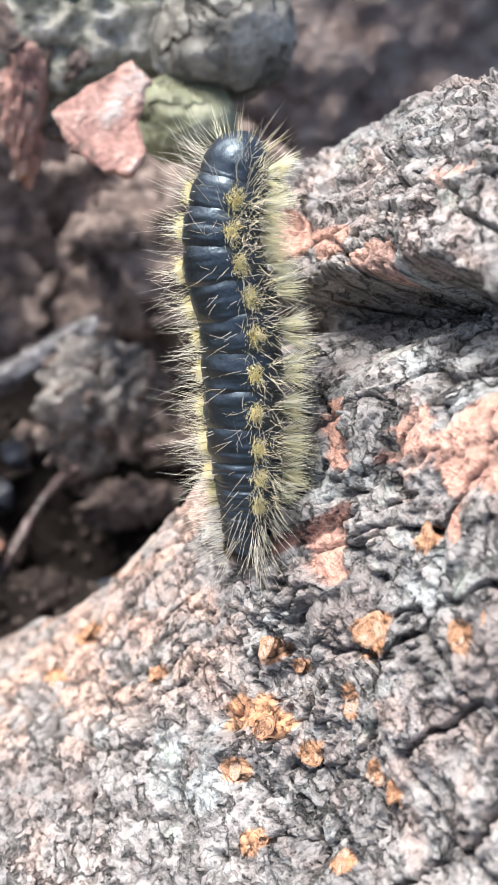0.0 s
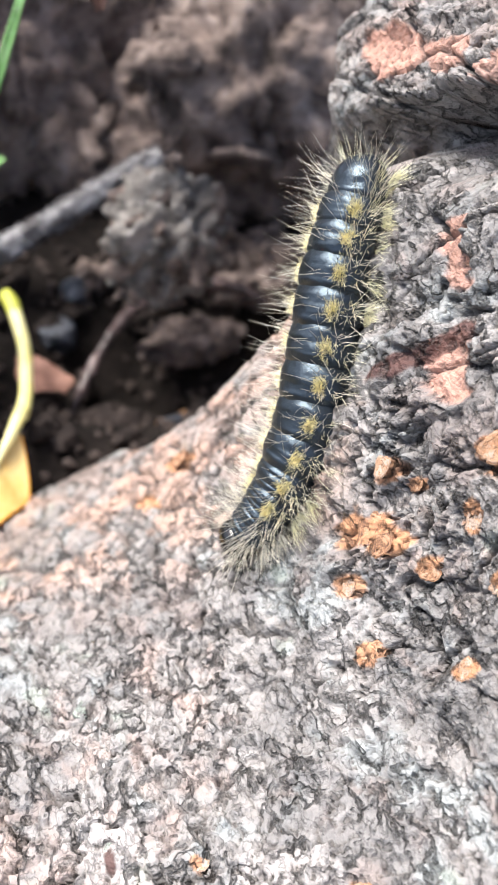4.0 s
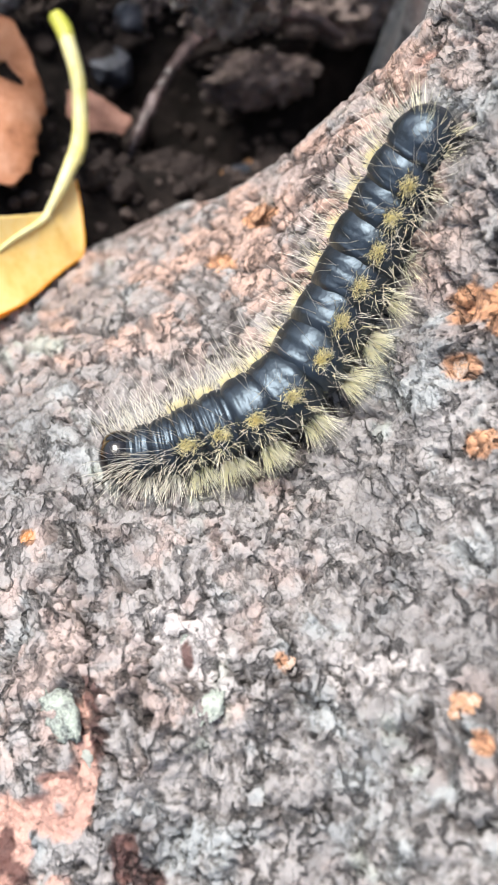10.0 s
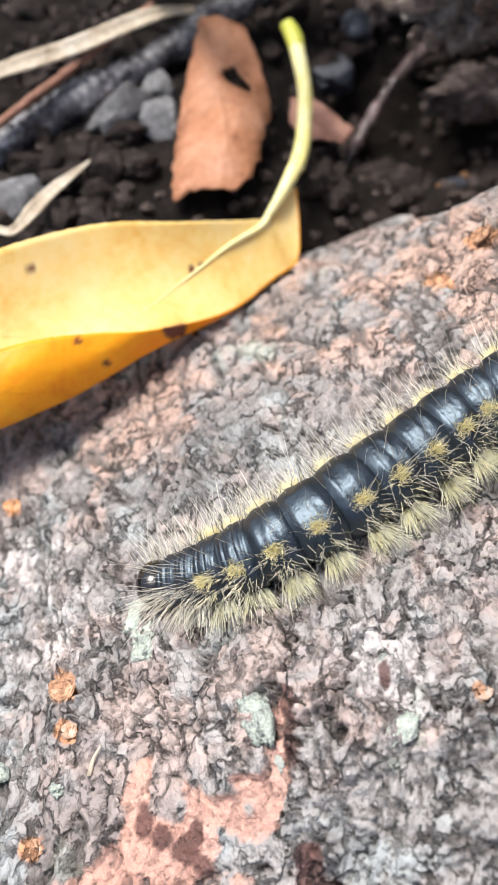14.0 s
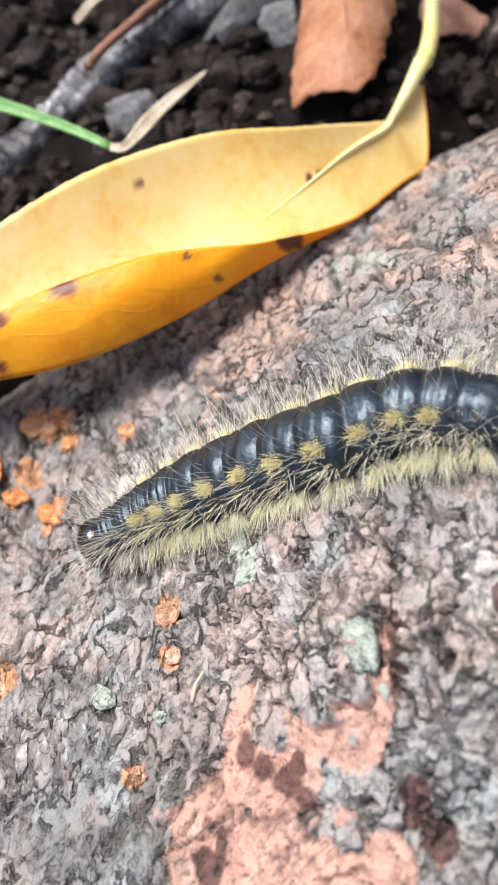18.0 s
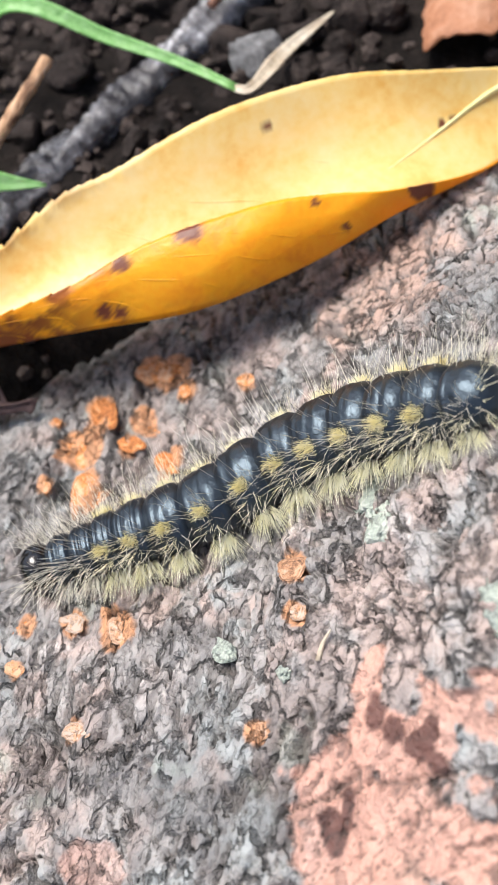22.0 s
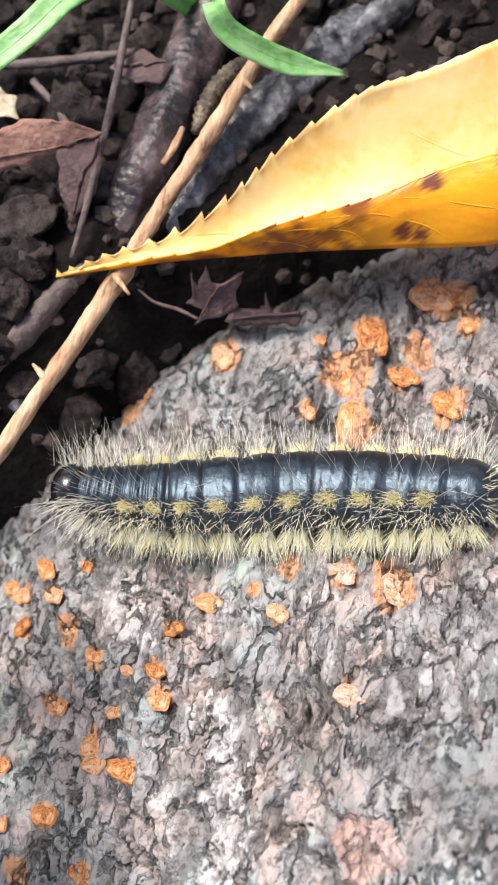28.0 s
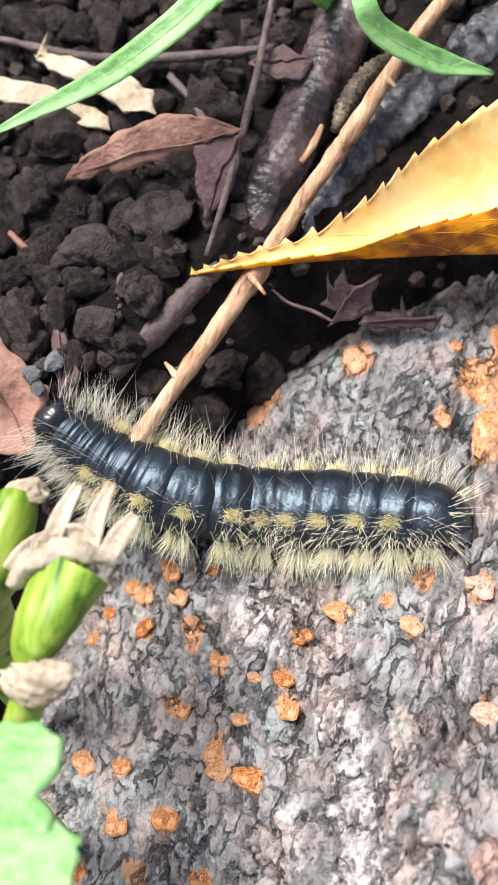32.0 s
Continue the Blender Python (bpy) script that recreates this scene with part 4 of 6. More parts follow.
leaf = tagged(empty("fallen_leaf", (0, 0, 0)), "large yellow fallen leaf, half folded over, orange beneath, with toothed margin", "leaf")
leaf_sheet(FAR, FOLD, 420, 26, -0.28, 1, 0, LEAF_IN, "blade", lambda u, s: np.clip(step(0.14, 0.0, s) * step(0.35, 0.6, u) * 0.55 + step(0.7, 1.0, s) * step(0.6, 0.8, u), 0, 1))
flap = leaf_sheet(NEAR, FOLD, 420, 18, 0.16, 1, 0, LEAF_OUT, "folded_half", lambda u, s: step(0.52, 0.66, u) * (1 - 0.5 * step(0.8, 0.92, u)) + 0.4 * step(0.75, 1.0, s) * step(0.3, 0.5, u))
flap["label"] = "deep orange folded half with brown spots"
far_line, fold_line = stations(FAR, 200), stations(FOLD, 200)
rib = []
for k, share in ((36, 0.03), (46, 0.14), (55, 0.32), (66, 0.54), (74, 0.67), (81, 0.71), (87, 0.70)):
    q = far_line[k] * (1 - share) + fold_line[k] * share
    q[2] += -0.28 * math.sin(math.pi * share) * min(1, np.linalg.norm(fold_line[k] - far_line[k]) / 1.5) * min(1, max(0, (k / 199 * 13 - 2) / 11 - 0.06) * 4)
    rib.append(R(*q) * 100)
part("midrib", tube(rib, [0.06, 0.04, 0.028, 0.02, 0.015, 0.01, 0.005], 60, 10, 0.02), RIB, leaf, "pale yellow raised midrib")
near_line_of = stations(NEAR, 200)


def side_vein(first, last, sag, u0, u1, s0, s1, mat):
    """A low vein running over one half of the leaf."""
    way = []
    for k in range(9):
        i, share = int(199 * (u0 + (u1 - u0) * k / 8)), s0 + (s1 - s0) * (k / 8) ** 0.8
        q = first[i] * (1 - share) + last[i] * share
        q[2] += sag * math.sin(math.pi * share) * min(1, np.linalg.norm(last[i] - first[i]) / 1.5) + 0.04 * noise.noise(Vector((q[0] * 0.8, q[1] * 0.8, 3))) + 0.002
        way.append(R(*q) * 100)
    part("vein", tube(way, [0.011, 0.012, 0.01, 0.005], 40, 6, 0.0), mat, leaf)


for k in range(6):
    side_vein(near_line_of, fold_line, 0.16, 0.40 + 0.06 * k, 0.58 + 0.055 * k, 0.92, 0.15, LEAF_OUT)
for k in range(7):
    side_vein(far_line, fold_line, -0.28, 0.36 + 0.065 * k, 0.50 + 0.06 * k, 0.8, 0.12, LEAF_IN)
part("stalk", tube([rib[0], *(R(*q) * 100 for q in [(0.87, 5.30, -2.82), (1.08, 5.72, -2.87), (1.13, 5.85, -3.1), (1.23, 6.3, -3.24), (1.27, 7.1, -3.35), (1.17, 7.85, -3.5)])], [0.06, 0.1, 0.125, 0.118, 0.112, 0.118, 0.125], 70, 12, 0.03, 2), RIB, leaf, "pale yellow leaf stalk")
part("stalk_end", tube([R(*q) * 100 for q in [(1.18, 7.8, -3.49), (1.12, 8.05, -3.56), (1.03, 8.24, -3.6)]], [0.128, 0.14, 0.12], 14, 12, 0.04, 3), STALK_TIP, leaf, "greenish thickened stalk end")

# ---- twigs, roots, sticks ----
def stick(name, label, category, points, radii, mat, n=60, sides=12, lumps=0.1, seed=0, rings=0.0, group=""):
    ob = part(name, tube(points, radii, n, sides, lumps, seed, rings), mat)
    home(ob, Vector(points[0]) * 0.01)
    return tagged(ob, label, category, group)


TWIG = [(-5.5, 5.4, 0.6), (-5.9, 4.29, 0.5), (-6.16, 3.87, 0.3), (-6.58, 2.75, 0.1), (-7.08, 1.49, -0.16), (-7.29, 0.9, -0.28), (-7.66, -0.19, -0.36), (-7.98, -1.11, -0.42), (-8.27, -1.92, -0.5)]
twig = stick("twig", "tan dry straight twig lying across the soil", "twig", TWIG, [0.085, 0.09, 0.09, 0.1, 0.09, 0.115, 0.1, 0.095, 0.08], TWIG_T, 120, 12, 0.14, 3)
for a, b in [((-7.3, 0.85, -0.2), (-7.05, 0.62, -0.12)), ((-7.75, -0.45, -0.33), (-7.95, -0.3, -0.3)), ((-6.35, 3.3, 0.25), (-6.2, 3.15, 0.32))]:
    stub = part("side_shoot", tube([Vector(a), (Vector(a) + Vector(b)) / 2 + Vector((0, 0, 0.02)), Vector(b)], [0.05, 0.035, 0.015], 8, 8, 0.15), TWIG_T, twig, "short broken side shoot")
    stub.data.transform(Matrix.Translation(-twig.location))
stick("twig", "thin grey-brown twig standing over the soil clods", "twig", [(-7.9, 4.5, 0.5), (-7.77, 3.32, 0.45), (-7.74, 2.47, 0.30), (-7.76, 1.56, 0.10), (-7.84, 0.98, -0.15)], [0.04, 0.045, 0.05, 0.045, 0.03], TWIG_D, 50, 8, 0.12, 5)
stick("twig", "dark thin twig lying on the soil", "twig", [(-11.5, 3.35, 0.12), (-10.41, 3.17, 0.2), (-9.65, 3.15, 0.22), (-8.71, 3.30, 0.22), (-7.7, 3.6, 0.2)], [0.03, 0.05, 0.055, 0.06, 0.05], TWIG_D, 50, 8, 0.14, 6)
stick("twig", "dark thin crooked twig among the clods", "twig", [(-8.9, 3.1, 0.1), (-8.55, 2.8, 0.12), (-8.2, 2.4, 0.15), (-8.0, 1.9, 0.1)], [0.05, 0.04, 0.05, 0.03], TWIG_D, 30, 8, 0.15, 7)
stick("twig", "russet thin twig lying on the soil", "twig", [(-3.6, 6.9, 0.05), (-3.34, 7.30, 0.1), (-2.30, 8.57, 0.15), (-1.07, 10.2, 0.15)], [0.07, 0.075, 0.07, 0.07], TWIG_R, 50, 8, 0.1, 8)
stick("twig", "russet forked dry twig beside the clods", "twig", [(-10.1, 0.75, 0.05), (-9.7, 0.5, 0.0), (-9.39, 0.2, -0.05), (-9.04, -0.4, -0.15)], [0.035, 0.05, 0.055, 0.04], TWIG_R, 30, 8, 0.15, 9)
stick("twig", "short dark twig between clods", "twig", [(-8.75, 0.75, -0.1), (-8.62, 0.2, -0.15), (-8.5, -0.3, -0.3)], [0.045, 0.055, 0.05], TWIG_D, 24, 8, 0.15, 10)
stick("twig", "small tan twig stub beside the long twig", "twig", [(-6.97, 2.75, 0.02), (-7.0, 2.5, 0.02), (-7.08, 2.25, 0.0)], [0.03, 0.05, 0.03], TWIG_T, 16, 8, 0.1, 11)
stick("leaf_stalk", "thin curved stalk of a dead leaf on the soil", "leaf stalk", [(-7.10, 0.88, -0.47), (-6.89, 0.79, -0.55), (-6.63, 0.78, -0.62), (-6.39, 0.73, -0.69)], [0.015, 0.02, 0.025, 0.02], DEAD_P, 24, 6, 0.1, 17)
STRIP = [(-7.7, 0.95, -0.3), (-7.88, 0.68, -0.3), (-8.24, 0.06, -0.4), (-8.6, -0.45, -0.5)]
stick("bark_strip", "flat grey-brown strip of bark on the soil", "bark", STRIP, [0.09, 0.14, 0.16, 0.13], TWIG_D, 30, 10, 0.12, 12)
DARK_ROOT = [(-7.0, 6.3, -0.2), (-7.10, 5.0, -0.15), (-7.12, 4.14, -0.12), (-7.18, 3.23, -0.15), (-7.39, 2.25, -0.25), (-7.62, 1.5, -0.6)]
dark_root = stick("root", "dark ringed root lying half in the soil", "root", DARK_ROOT,
      [0.38, 0.36, 0.34, 0.33, 0.33, 0.29], ROOT_D, 150, 22, 0.12, 13, 0.018)
LONG_ROOT = [(4.1, 11.55, 1.75), (3.67, 11.5, 1.55), (2.42, 11.4, 0.75), (0.9, 11.0, 0.1), (-0.80, 9.63, -0.3), (-2.60, 8.13, -0.35), (-3.5, 7.3, -0.35), (-4.51, 5.83, -0.4), (-5.35, 4.68, -0.4), (-6.1, 3.6, -0.4), (-6.64, 2.59, -0.45), (-7.15, 1.41, -0.75)]
long_root = stick("root", "long silvery knobbly root crossing the hollow", "root", LONG_ROOT,
      [0.2, 0.25, 0.26, 0.27, 0.28, 0.28, 0.27, 0.28, 0.28, 0.28, 0.27, 0.24], ROOT_S, 260, 20, 0.2, 14, 0.07)
for owner, line, mat, spots_at in ((long_root, LONG_ROOT, ROOT_S, (0.08, 0.2, 0.31, 0.4, 0.47, 0.55, 0.64, 0.72, 0.8)), (dark_root, DARK_ROOT, ROOT_D, (0.2, 0.42, 0.6, 0.78))):
    run = spline(line, 200)
    for k, share in enumerate(spots_at):
        q = Vector(run[int(share * 199)]) + Vector((0.1 * math.sin(k * 2.3), 0.1 * math.cos(k * 1.7), 0.14))
        knot = part("knot", lump(0.13 + 0.03 * (k % 3), 60 + k, 3, 0.4, (1.2, 1, 0.7), 0.3, 0.15), mat, owner, "raised knot in the bark")
        knot.location = q * 0.01 - owner.location
stick("root", "silvery root running under the tan twig", "root", [(-7.5, 1.1, -0.75), (-7.7, 0.7, -0.85), (-7.99, 0.03, -0.9), (-8.35, -0.6, -1.0)], [0.2, 0.2, 0.19, 0.16], ROOT_S, 40, 14, 0.12, 15, 0.04)


def grass(label, points, widths, mat=None, category="grass"):
    ob = part("grass_blade", blade(points, widths), mat or GRASS)
    rib = part("midrib", tube(points, [max(0.008, w * 0.07) for w in widths], 40, 6, 0.0), mat or GRASS, ob)
    rib.data.transform(Matrix.Translation(-Vector(points[0]) * 0.01))
    home(ob, Vector(points[0]) * 0.01)
    return tagged(ob, label, category)


grass("bright green bent blade of grass over the twig", [(-6.7, 4.2, -0.4), (-6.6, 3.7, 0.9), (-6.55, 3.42, 1.3), (-6.44, 3.3, 1.12), (-6.2, 3.27, 0.9), (-5.75, 3.32, 0.6), (-5.20, 3.46, 0.35)], [0.12, 0.16, 0.18, 0.24, 0.28, 0.26, 0.04])
grass("light green speckled blade of grass arching over the soil", [(-7.2, 4.6, -0.3), (-7.5, 3.8, 1.2), (-7.93, 3.18, 1.60), (-8.34, 2.50, 1.60), (-8.97, 1.96, 1.40), (-9.74, 1.65, 1.10), (-10.6, 1.5, 0.6)], [0.2, 0.3, 0.34, 0.32, 0.27, 0.15, 0.02])
grass("green blade of grass with a dried kinked tip on the leaf", [(-7.2, 5.6, -0.3), (-6.04, 5.87, 1.1), (-4.61, 5.60, 0.70), (-3.67, 5.39, 0.40), (-3.0, 5.12, 0.22)], [0.16, 0.24, 0.22, 0.16, 0.1])
grass("dry pale kinked end of a grass blade", [(-3.02, 5.12, 0.22), (-2.8, 5.15, 0.2), (-2.45, 6.00, 0.02), (-1.92, 6.95, -0.2)], [0.1, 0.22, 0.16, 0.03], SHEATH, "dry grass")
grass("bright green blade of grass by the hollow", [(-1.6, 12.0, -0.5), (-0.9, 10.2, 1.2), (-0.3, 8.8, 2.4), (0.29, 8.22, 3.0), (0.87, 8.65, 4.0), (1.25, 8.64, 5.0), (1.6, 8.7, 6.0)], [0.2, 0.24, 0.27, 0.27, 0.25, 0.2, 0.12])
grass("bright green rounded leaf tip by the hollow", [(-1.7, 12.2, -0.5), (-0.7, 9.2, 1.7), (0.1, 7.75, 3.0), (0.6, 8.5, 3.05), (1.0, 9.1, 3.05), (1.18, 9.35, 3.05)], [0.2, 0.28, 0.32, 0.34, 0.32, 0.12])
grass("pale dry blade of grass by the hollow", [(-1.5, 12.4, -0.5), (-0.8, 11.0, 1.0), (0.0, 9.5, 2.6), (0.42, 9.9, 3.6), (0.52, 9.2, 4.6), (0.6, 8.9, 5.4)], [0.2, 0.3, 0.4, 0.36, 0.28, 0.16], SHEATH, "dry grass")
grass("pale dry grass blade lying on the soil", [(-3.9, 7.9, 0.05), (-3.36, 8.30, 0.3), (-2.26, 8.84, 0.35), (-1.11, 9.68, 0.3), (-0.4, 10.3, 0.0)], [0.1, 0.26, 0.28, 0.26, 0.1], SHEATH, "dry grass")


# ---- dead leaves, wood chips ----
def litter(name, label, category, outline, mat, thick=0.02, curl=0.12, seed=0, cuts=3, holes=(), arch=0.0):
    ob = part(name, dead_leaf(outline, thick, curl, seed, cuts, holes), mat)
    if arch:
        xs_of = [p[0] for p in outline]
        mid, half = (min(xs_of) + max(xs_of)) / 2, (max(xs_of) - min(xs_of)) / 2
        for v in ob.data.vertices:
            v.co.z += arch * (1 - ((v.co.x * 100 - mid) / half) ** 2) * 0.01
    if name == "dead_leaf":
        co = np.empty(len(ob.data.vertices) * 3)
        ob.data.vertices.foreach_get("co", co)
        co = co.reshape(-1, 3) * 100
        a, b = max(((np.array(p), np.array(q)) for p in outline for q in outline), key=lambda pq: np.linalg.norm(pq[0] - pq[1]))
        mid = co.mean(0)
        way = []
        for k in np.linspace(0.04, 0.96, 7):
            q = (a + (b - a) * k) * (1 - 2 * k * (1 - k)) + mid * 2 * k * (1 - k)
            near = co[np.argsort(np.hypot(co[:, 0] - q[0], co[:, 1] - q[1]))[:6]]
            way.append((*near[:, :2].mean(0), near[:, 2].max() + 0.004))
        rib = part("midrib", tube(way, [0.022, 0.018, 0.008], 24, 6, 0.1, seed), mat, ob, "thin dry midrib")
        rib.data.transform(Matrix.Translation(-Vector(outline[0]) * 0.01))
    home(ob, Vector(outline[0]) * 0.01)
    return tagged(ob, label, category)


litter("dead_leaf", "curled brown dead leaf lying on soil clods", "dead leaf", [(-9.67, 1.42, 0.2), (-9.35, 1.72, 0.42), (-9.0, 1.98, 0.55), (-8.62, 2.22, 0.62), (-8.3, 2.28, 0.6), (-8.0, 2.3, 0.5), (-7.7, 2.25, 0.38), (-8.0, 2.15, 0.36), (-8.2, 2.05, 0.3), (-8.5, 1.86, 0.28), (-8.8, 1.72, 0.25), (-9.0, 1.6, 0.22), (-9.15, 1.62, 0.24), (-9.4, 1.45, 0.2)], DEAD, 0.03, 0.1, 1)
# shaded half of the brown leaf above, its shade given as darker colour
litter("dead_leaf", "dark underside of a dead leaf over the clods", "dead leaf", [(-8.2, 2.08, 0.3), (-7.7, 2.25, 0.36), (-7.72, 1.7, 0.05), (-7.95, 1.4, -0.05), (-8.15, 1.7, 0.1)], DEAD_P, 0.03, 0.1, 2)
litter("dead_leaf", "orange-brown dead leaf with a hole", "dead leaf", [(-0.30, 9.65, 0.0), (0.38, 9.51, 0.0), (0.65, 8.8, -0.05), (0.79, 8.01, -0.1), (0.66, 7.3, -0.15), (0.50, 6.51, -0.2), (0.20, 6.06, -0.3), (-0.3, 6.05, -0.27), (-0.70, 6.10, -0.3), (-0.71, 6.86, -0.3), (-0.64, 7.6, -0.25), (-0.5, 8.7, -0.12)], DEAD_O, 0.035, 0.14, 3,
       holes=([(0.0, 8.4, -0.1), (0.22, 8.58, -0.1), (0.5, 8.25, -0.1), (0.45, 7.98, -0.1), (0.15, 8.15, -0.1)],), arch=0.4)
litter("dead_leaf", "small russet dead leaf fragment in the hollow", "dead leaf", [(1.15, 8.95, -0.62), (1.5, 8.8, -0.5), (2.12, 8.12, -0.58), (1.95, 7.85, -0.66), (1.32, 7.95, -0.66), (1.1, 8.4, -0.64)], DEAD, 0.03, 0.12, 4)
litter("dead_leaf", "spiky purplish dead lobed leaf by the root", "dead leaf", [(-6.57, 0.86, -0.64), (-6.47, 0.93, -0.60), (-6.52, 1.10, -0.31), (-6.42, 1.01, -0.50), (-6.32, 1.17, -0.31), (-6.28, 1.08, -0.47), (-6.13, 1.11, -0.49), (-5.94, 1.23, -0.41), (-6.00, 1.09, -0.59), (-5.98, 1.00, -0.73), (-6.12, 0.90, -0.81), (-6.25, 0.84, -0.84), (-6.48, 0.75, -0.85), (-6.36, 0.85, -0.77)], DEAD_P, 0.03, 0.08, 5, 2)
litter("dead_leaf", "dark purplish dead leaf lying by the root", "dead leaf", [(-6.06, 0.98, -0.78), (-5.86, 1.02, -0.82), (-5.73, 1.05, -0.84), (-5.71, 1.20, -0.72), (-5.65, 1.06, -0.86), (-5.46, 1.06, -0.92), (-5.26, 1.14, -0.92), (-5.36, 0.99, -1.01), (-5.63, 0.95, -0.95), (-5.87, 0.88, -0.92), (-6.15, 0.82, -0.88)], DEAD_D, 0.03, 0.06, 6, 2)
litter("dead_leaf", "reddish-brown crumpled dead leaf on the soil", "dead leaf", [(-10.3, -0.2, 0.0), (-9.8, -0.5, 0.05), (-9.4, -0.75, 0.05), (-9.03, -0.97, -0.05), (-9.0, -1.3, -0.2), (-9.1, -1.6, -0.3), (-9.6, -1.75, -0.3), (-10.4, -1.6, -0.2)], DEAD, 0.03, 0.2, 7)
litter("dead_leaf", "dark russet dead leaf sliver beside the clods", "dead leaf", [(-9.25, 0.0, 0.0), (-9.0, -0.4, -0.1), (-8.75, -0.75, -0.15), (-8.95, -0.9, -0.2), (-9.2, -0.5, -0.1)], DEAD_P, 0.03, 0.12, 8, 2)
litter("dead_leaf", "small purplish dead leaf by the dark root", "dead leaf", [(-7.95, 3.3, 0.25), (-7.6, 3.55, 0.3), (-7.25, 3.45, 0.28), (-7.3, 3.2, 0.25), (-7.6, 3.1, 0.22)], DEAD_P, 0.03, 0.1, 9, 2)
litter("wood_chip", "pale splintered wood chip on the soil", "wood chip", [(-10.6, 3.05, 0.25), (-10.2, 3.05, 0.3), (-9.84, 2.98, 0.32), (-9.3, 2.88, 0.32), (-8.95, 2.68, 0.3), (-8.83, 2.42, 0.25), (-9.2, 2.4, 0.25), (-9.45, 2.58, 0.26), (-9.9, 2.72, 0.27), (-10.3, 2.86, 0.26)], PALEWOOD, 0.05, 0.08, 10)
litter("wood_chip", "yellowish long wood sliver on the soil", "wood chip", [(-11.3, 2.85, 0.08), (-10.31, 2.7, 0.15), (-9.44, 2.42, 0.12), (-9.4, 2.25, 0.08), (-10.3, 2.42, 0.08), (-11.3, 2.5, 0.05)], PALEWOOD, 0.05, 0.06, 11)

# ---- soil clods and pebbles ----
CLODS = [lump(1, 40 + k, 4, 0.5, (1, 0.8 + 0.05 * (k % 5), 0.75), 0.95 if k % 2 else 0.8, 0.11) for k in range(9)]
CLOD_MESH = []
for bm in CLODS:
    me = bpy.data.meshes.new("clod")
    bm.to_mesh(me)
    bm.free()
    CLOD_MESH.append(me)


def clod(x, y, size, sink=0.35, z=None, mat=None, label="dark rough clod of soil", category="clod", group="soil clods", name="clod"):
    ground = float(soil_level(np.array([[x]]), np.array([[y]]))[0, 0])
    me = rnd.choice(CLOD_MESH)
    if mat is not None:
        me = me.copy()
        me.materials.clear()
    ob = part(name, None, mat or STONE, data=me)
    top = ground + size * (0.75 - sink) if z is None else z
    ob.matrix_basis = Matrix.LocRotScale(W(x, y, top), Euler((rnd.uniform(-0.5, 0.5), rnd.uniform(-0.5, 0.5), rnd.uniform(0, 6.3))), Vector((size, size, size)))
    return tagged(ob, label, category, group)


def near_line(x, y, points):
    """Least distance in plan from a point to a bent line."""
    best = 9.0
    for p, q in zip(points[:-1], points[1:]):
        dx, dy = q[0] - p[0], q[1] - p[1]
        k = max(0, min(1, ((x - p[0]) * dx + (y - p[1]) * dy) / (dx * dx + dy * dy)))
        best = min(best, math.hypot(x - p[0] - k * dx, y - p[1] - k * dy))
    return best


for x, y, size in [(-10.07, 1.33, 0.36), (-9.35, 1.25, 0.26), (-8.52, 1.33, 0.42), (-9.17, 0.75, 0.42), (-8.30, 0.85, 0.32), (-8.42, 0.35, 0.28), (-9.6, -0.2, 0.38), (-8.46, -0.2, 0.3),
                   (-10.1, 2.2, 0.45), (-8.55, 3.45, 0.3), (-7.6, 0.1, 0.32), (-7.7, -0.4, 0.3), (-7.2, 0.2, 0.34), (-10.9, 3.6, 0.4), (-9.94, 3.85, 0.4), (-9.0, 4.0, 0.4), (-8.3, 2.75, 0.5), (-7.9, 2.0, 0.35), (-9.7, 0.6, 0.35), (-10.5, 0.7, 0.4)]:
    clod(x, y, size)
for i in range(13):
    for j in range(15):
        x, y = -12.2 + 0.46 * i + 0.23 * (j % 2) + rnd.uniform(-0.09, 0.09), -1.3 + 0.42 * j + rnd.uniform(-0.09, 0.09)
        if float(inside(x, y * 0.883 - 0.2)) > -0.45 or x > -6.9 or near_line(x, y, TWIG) < 0.36 or near_line(x, y, DARK_ROOT) < 0.5 or near_line(x, y, STRIP) < 0.3:
            continue
        clod(x, y, rnd.uniform(0.19, 0.31), rnd.uniform(0.1, 0.45))
for k in range(150):
    x, y = rnd.uniform(-12.0, -3.5), rnd.uniform(-2.5, 8.0)
    if float(inside(x, y * 0.883 - 0.2)) > -0.55 or (x > -6 and y < 3.2) or near_line(x, y, TWIG) < 0.34 or near_line(x, y, DARK_ROOT) < 0.45 or near_line(x, y, LONG_ROOT) < 0.4 or near_line(x, y, STRIP) < 0.3:
        continue
    clod(x, y, rnd.choice([0.12, 0.16, 0.2, 0.26, 0.32]) * rnd.uniform(0.8, 1.25), 0.3)
far_clods = []
for k in range(150):
    x, y = rnd.uniform(-6.2, 0.5), rnd.uniform(4.6, 9.5)
    if float(inside(x, y * 0.883 - 0.3)) > -0.7 or near_line(x, y, LONG_ROOT) < 0.42 or near_line(x, y, TWIG) < 0.34 or near_line(x, y, DARK_ROOT) < 0.45 or (x > -1.2 and 5.7 < y < 9.9):
        continue
    far_clods.append((x, y, rnd.choice([0.16, 0.22, 0.3, 0.36]) * rnd.uniform(0.85, 1.2)))
for k in range(110):
    x, y = rnd.uniform(-4.5, 5.5), rnd.uniform(6.2, 13)
    if float(inside(x, y * 0.883 - 0.3)) > -0.5 or (-1.2 < x < 1.2 and 5.7 < y < 9.9):
        continue
    far_clods.append((x, y, rnd.uniform(0.15, 0.42)))
co, quads = [], []
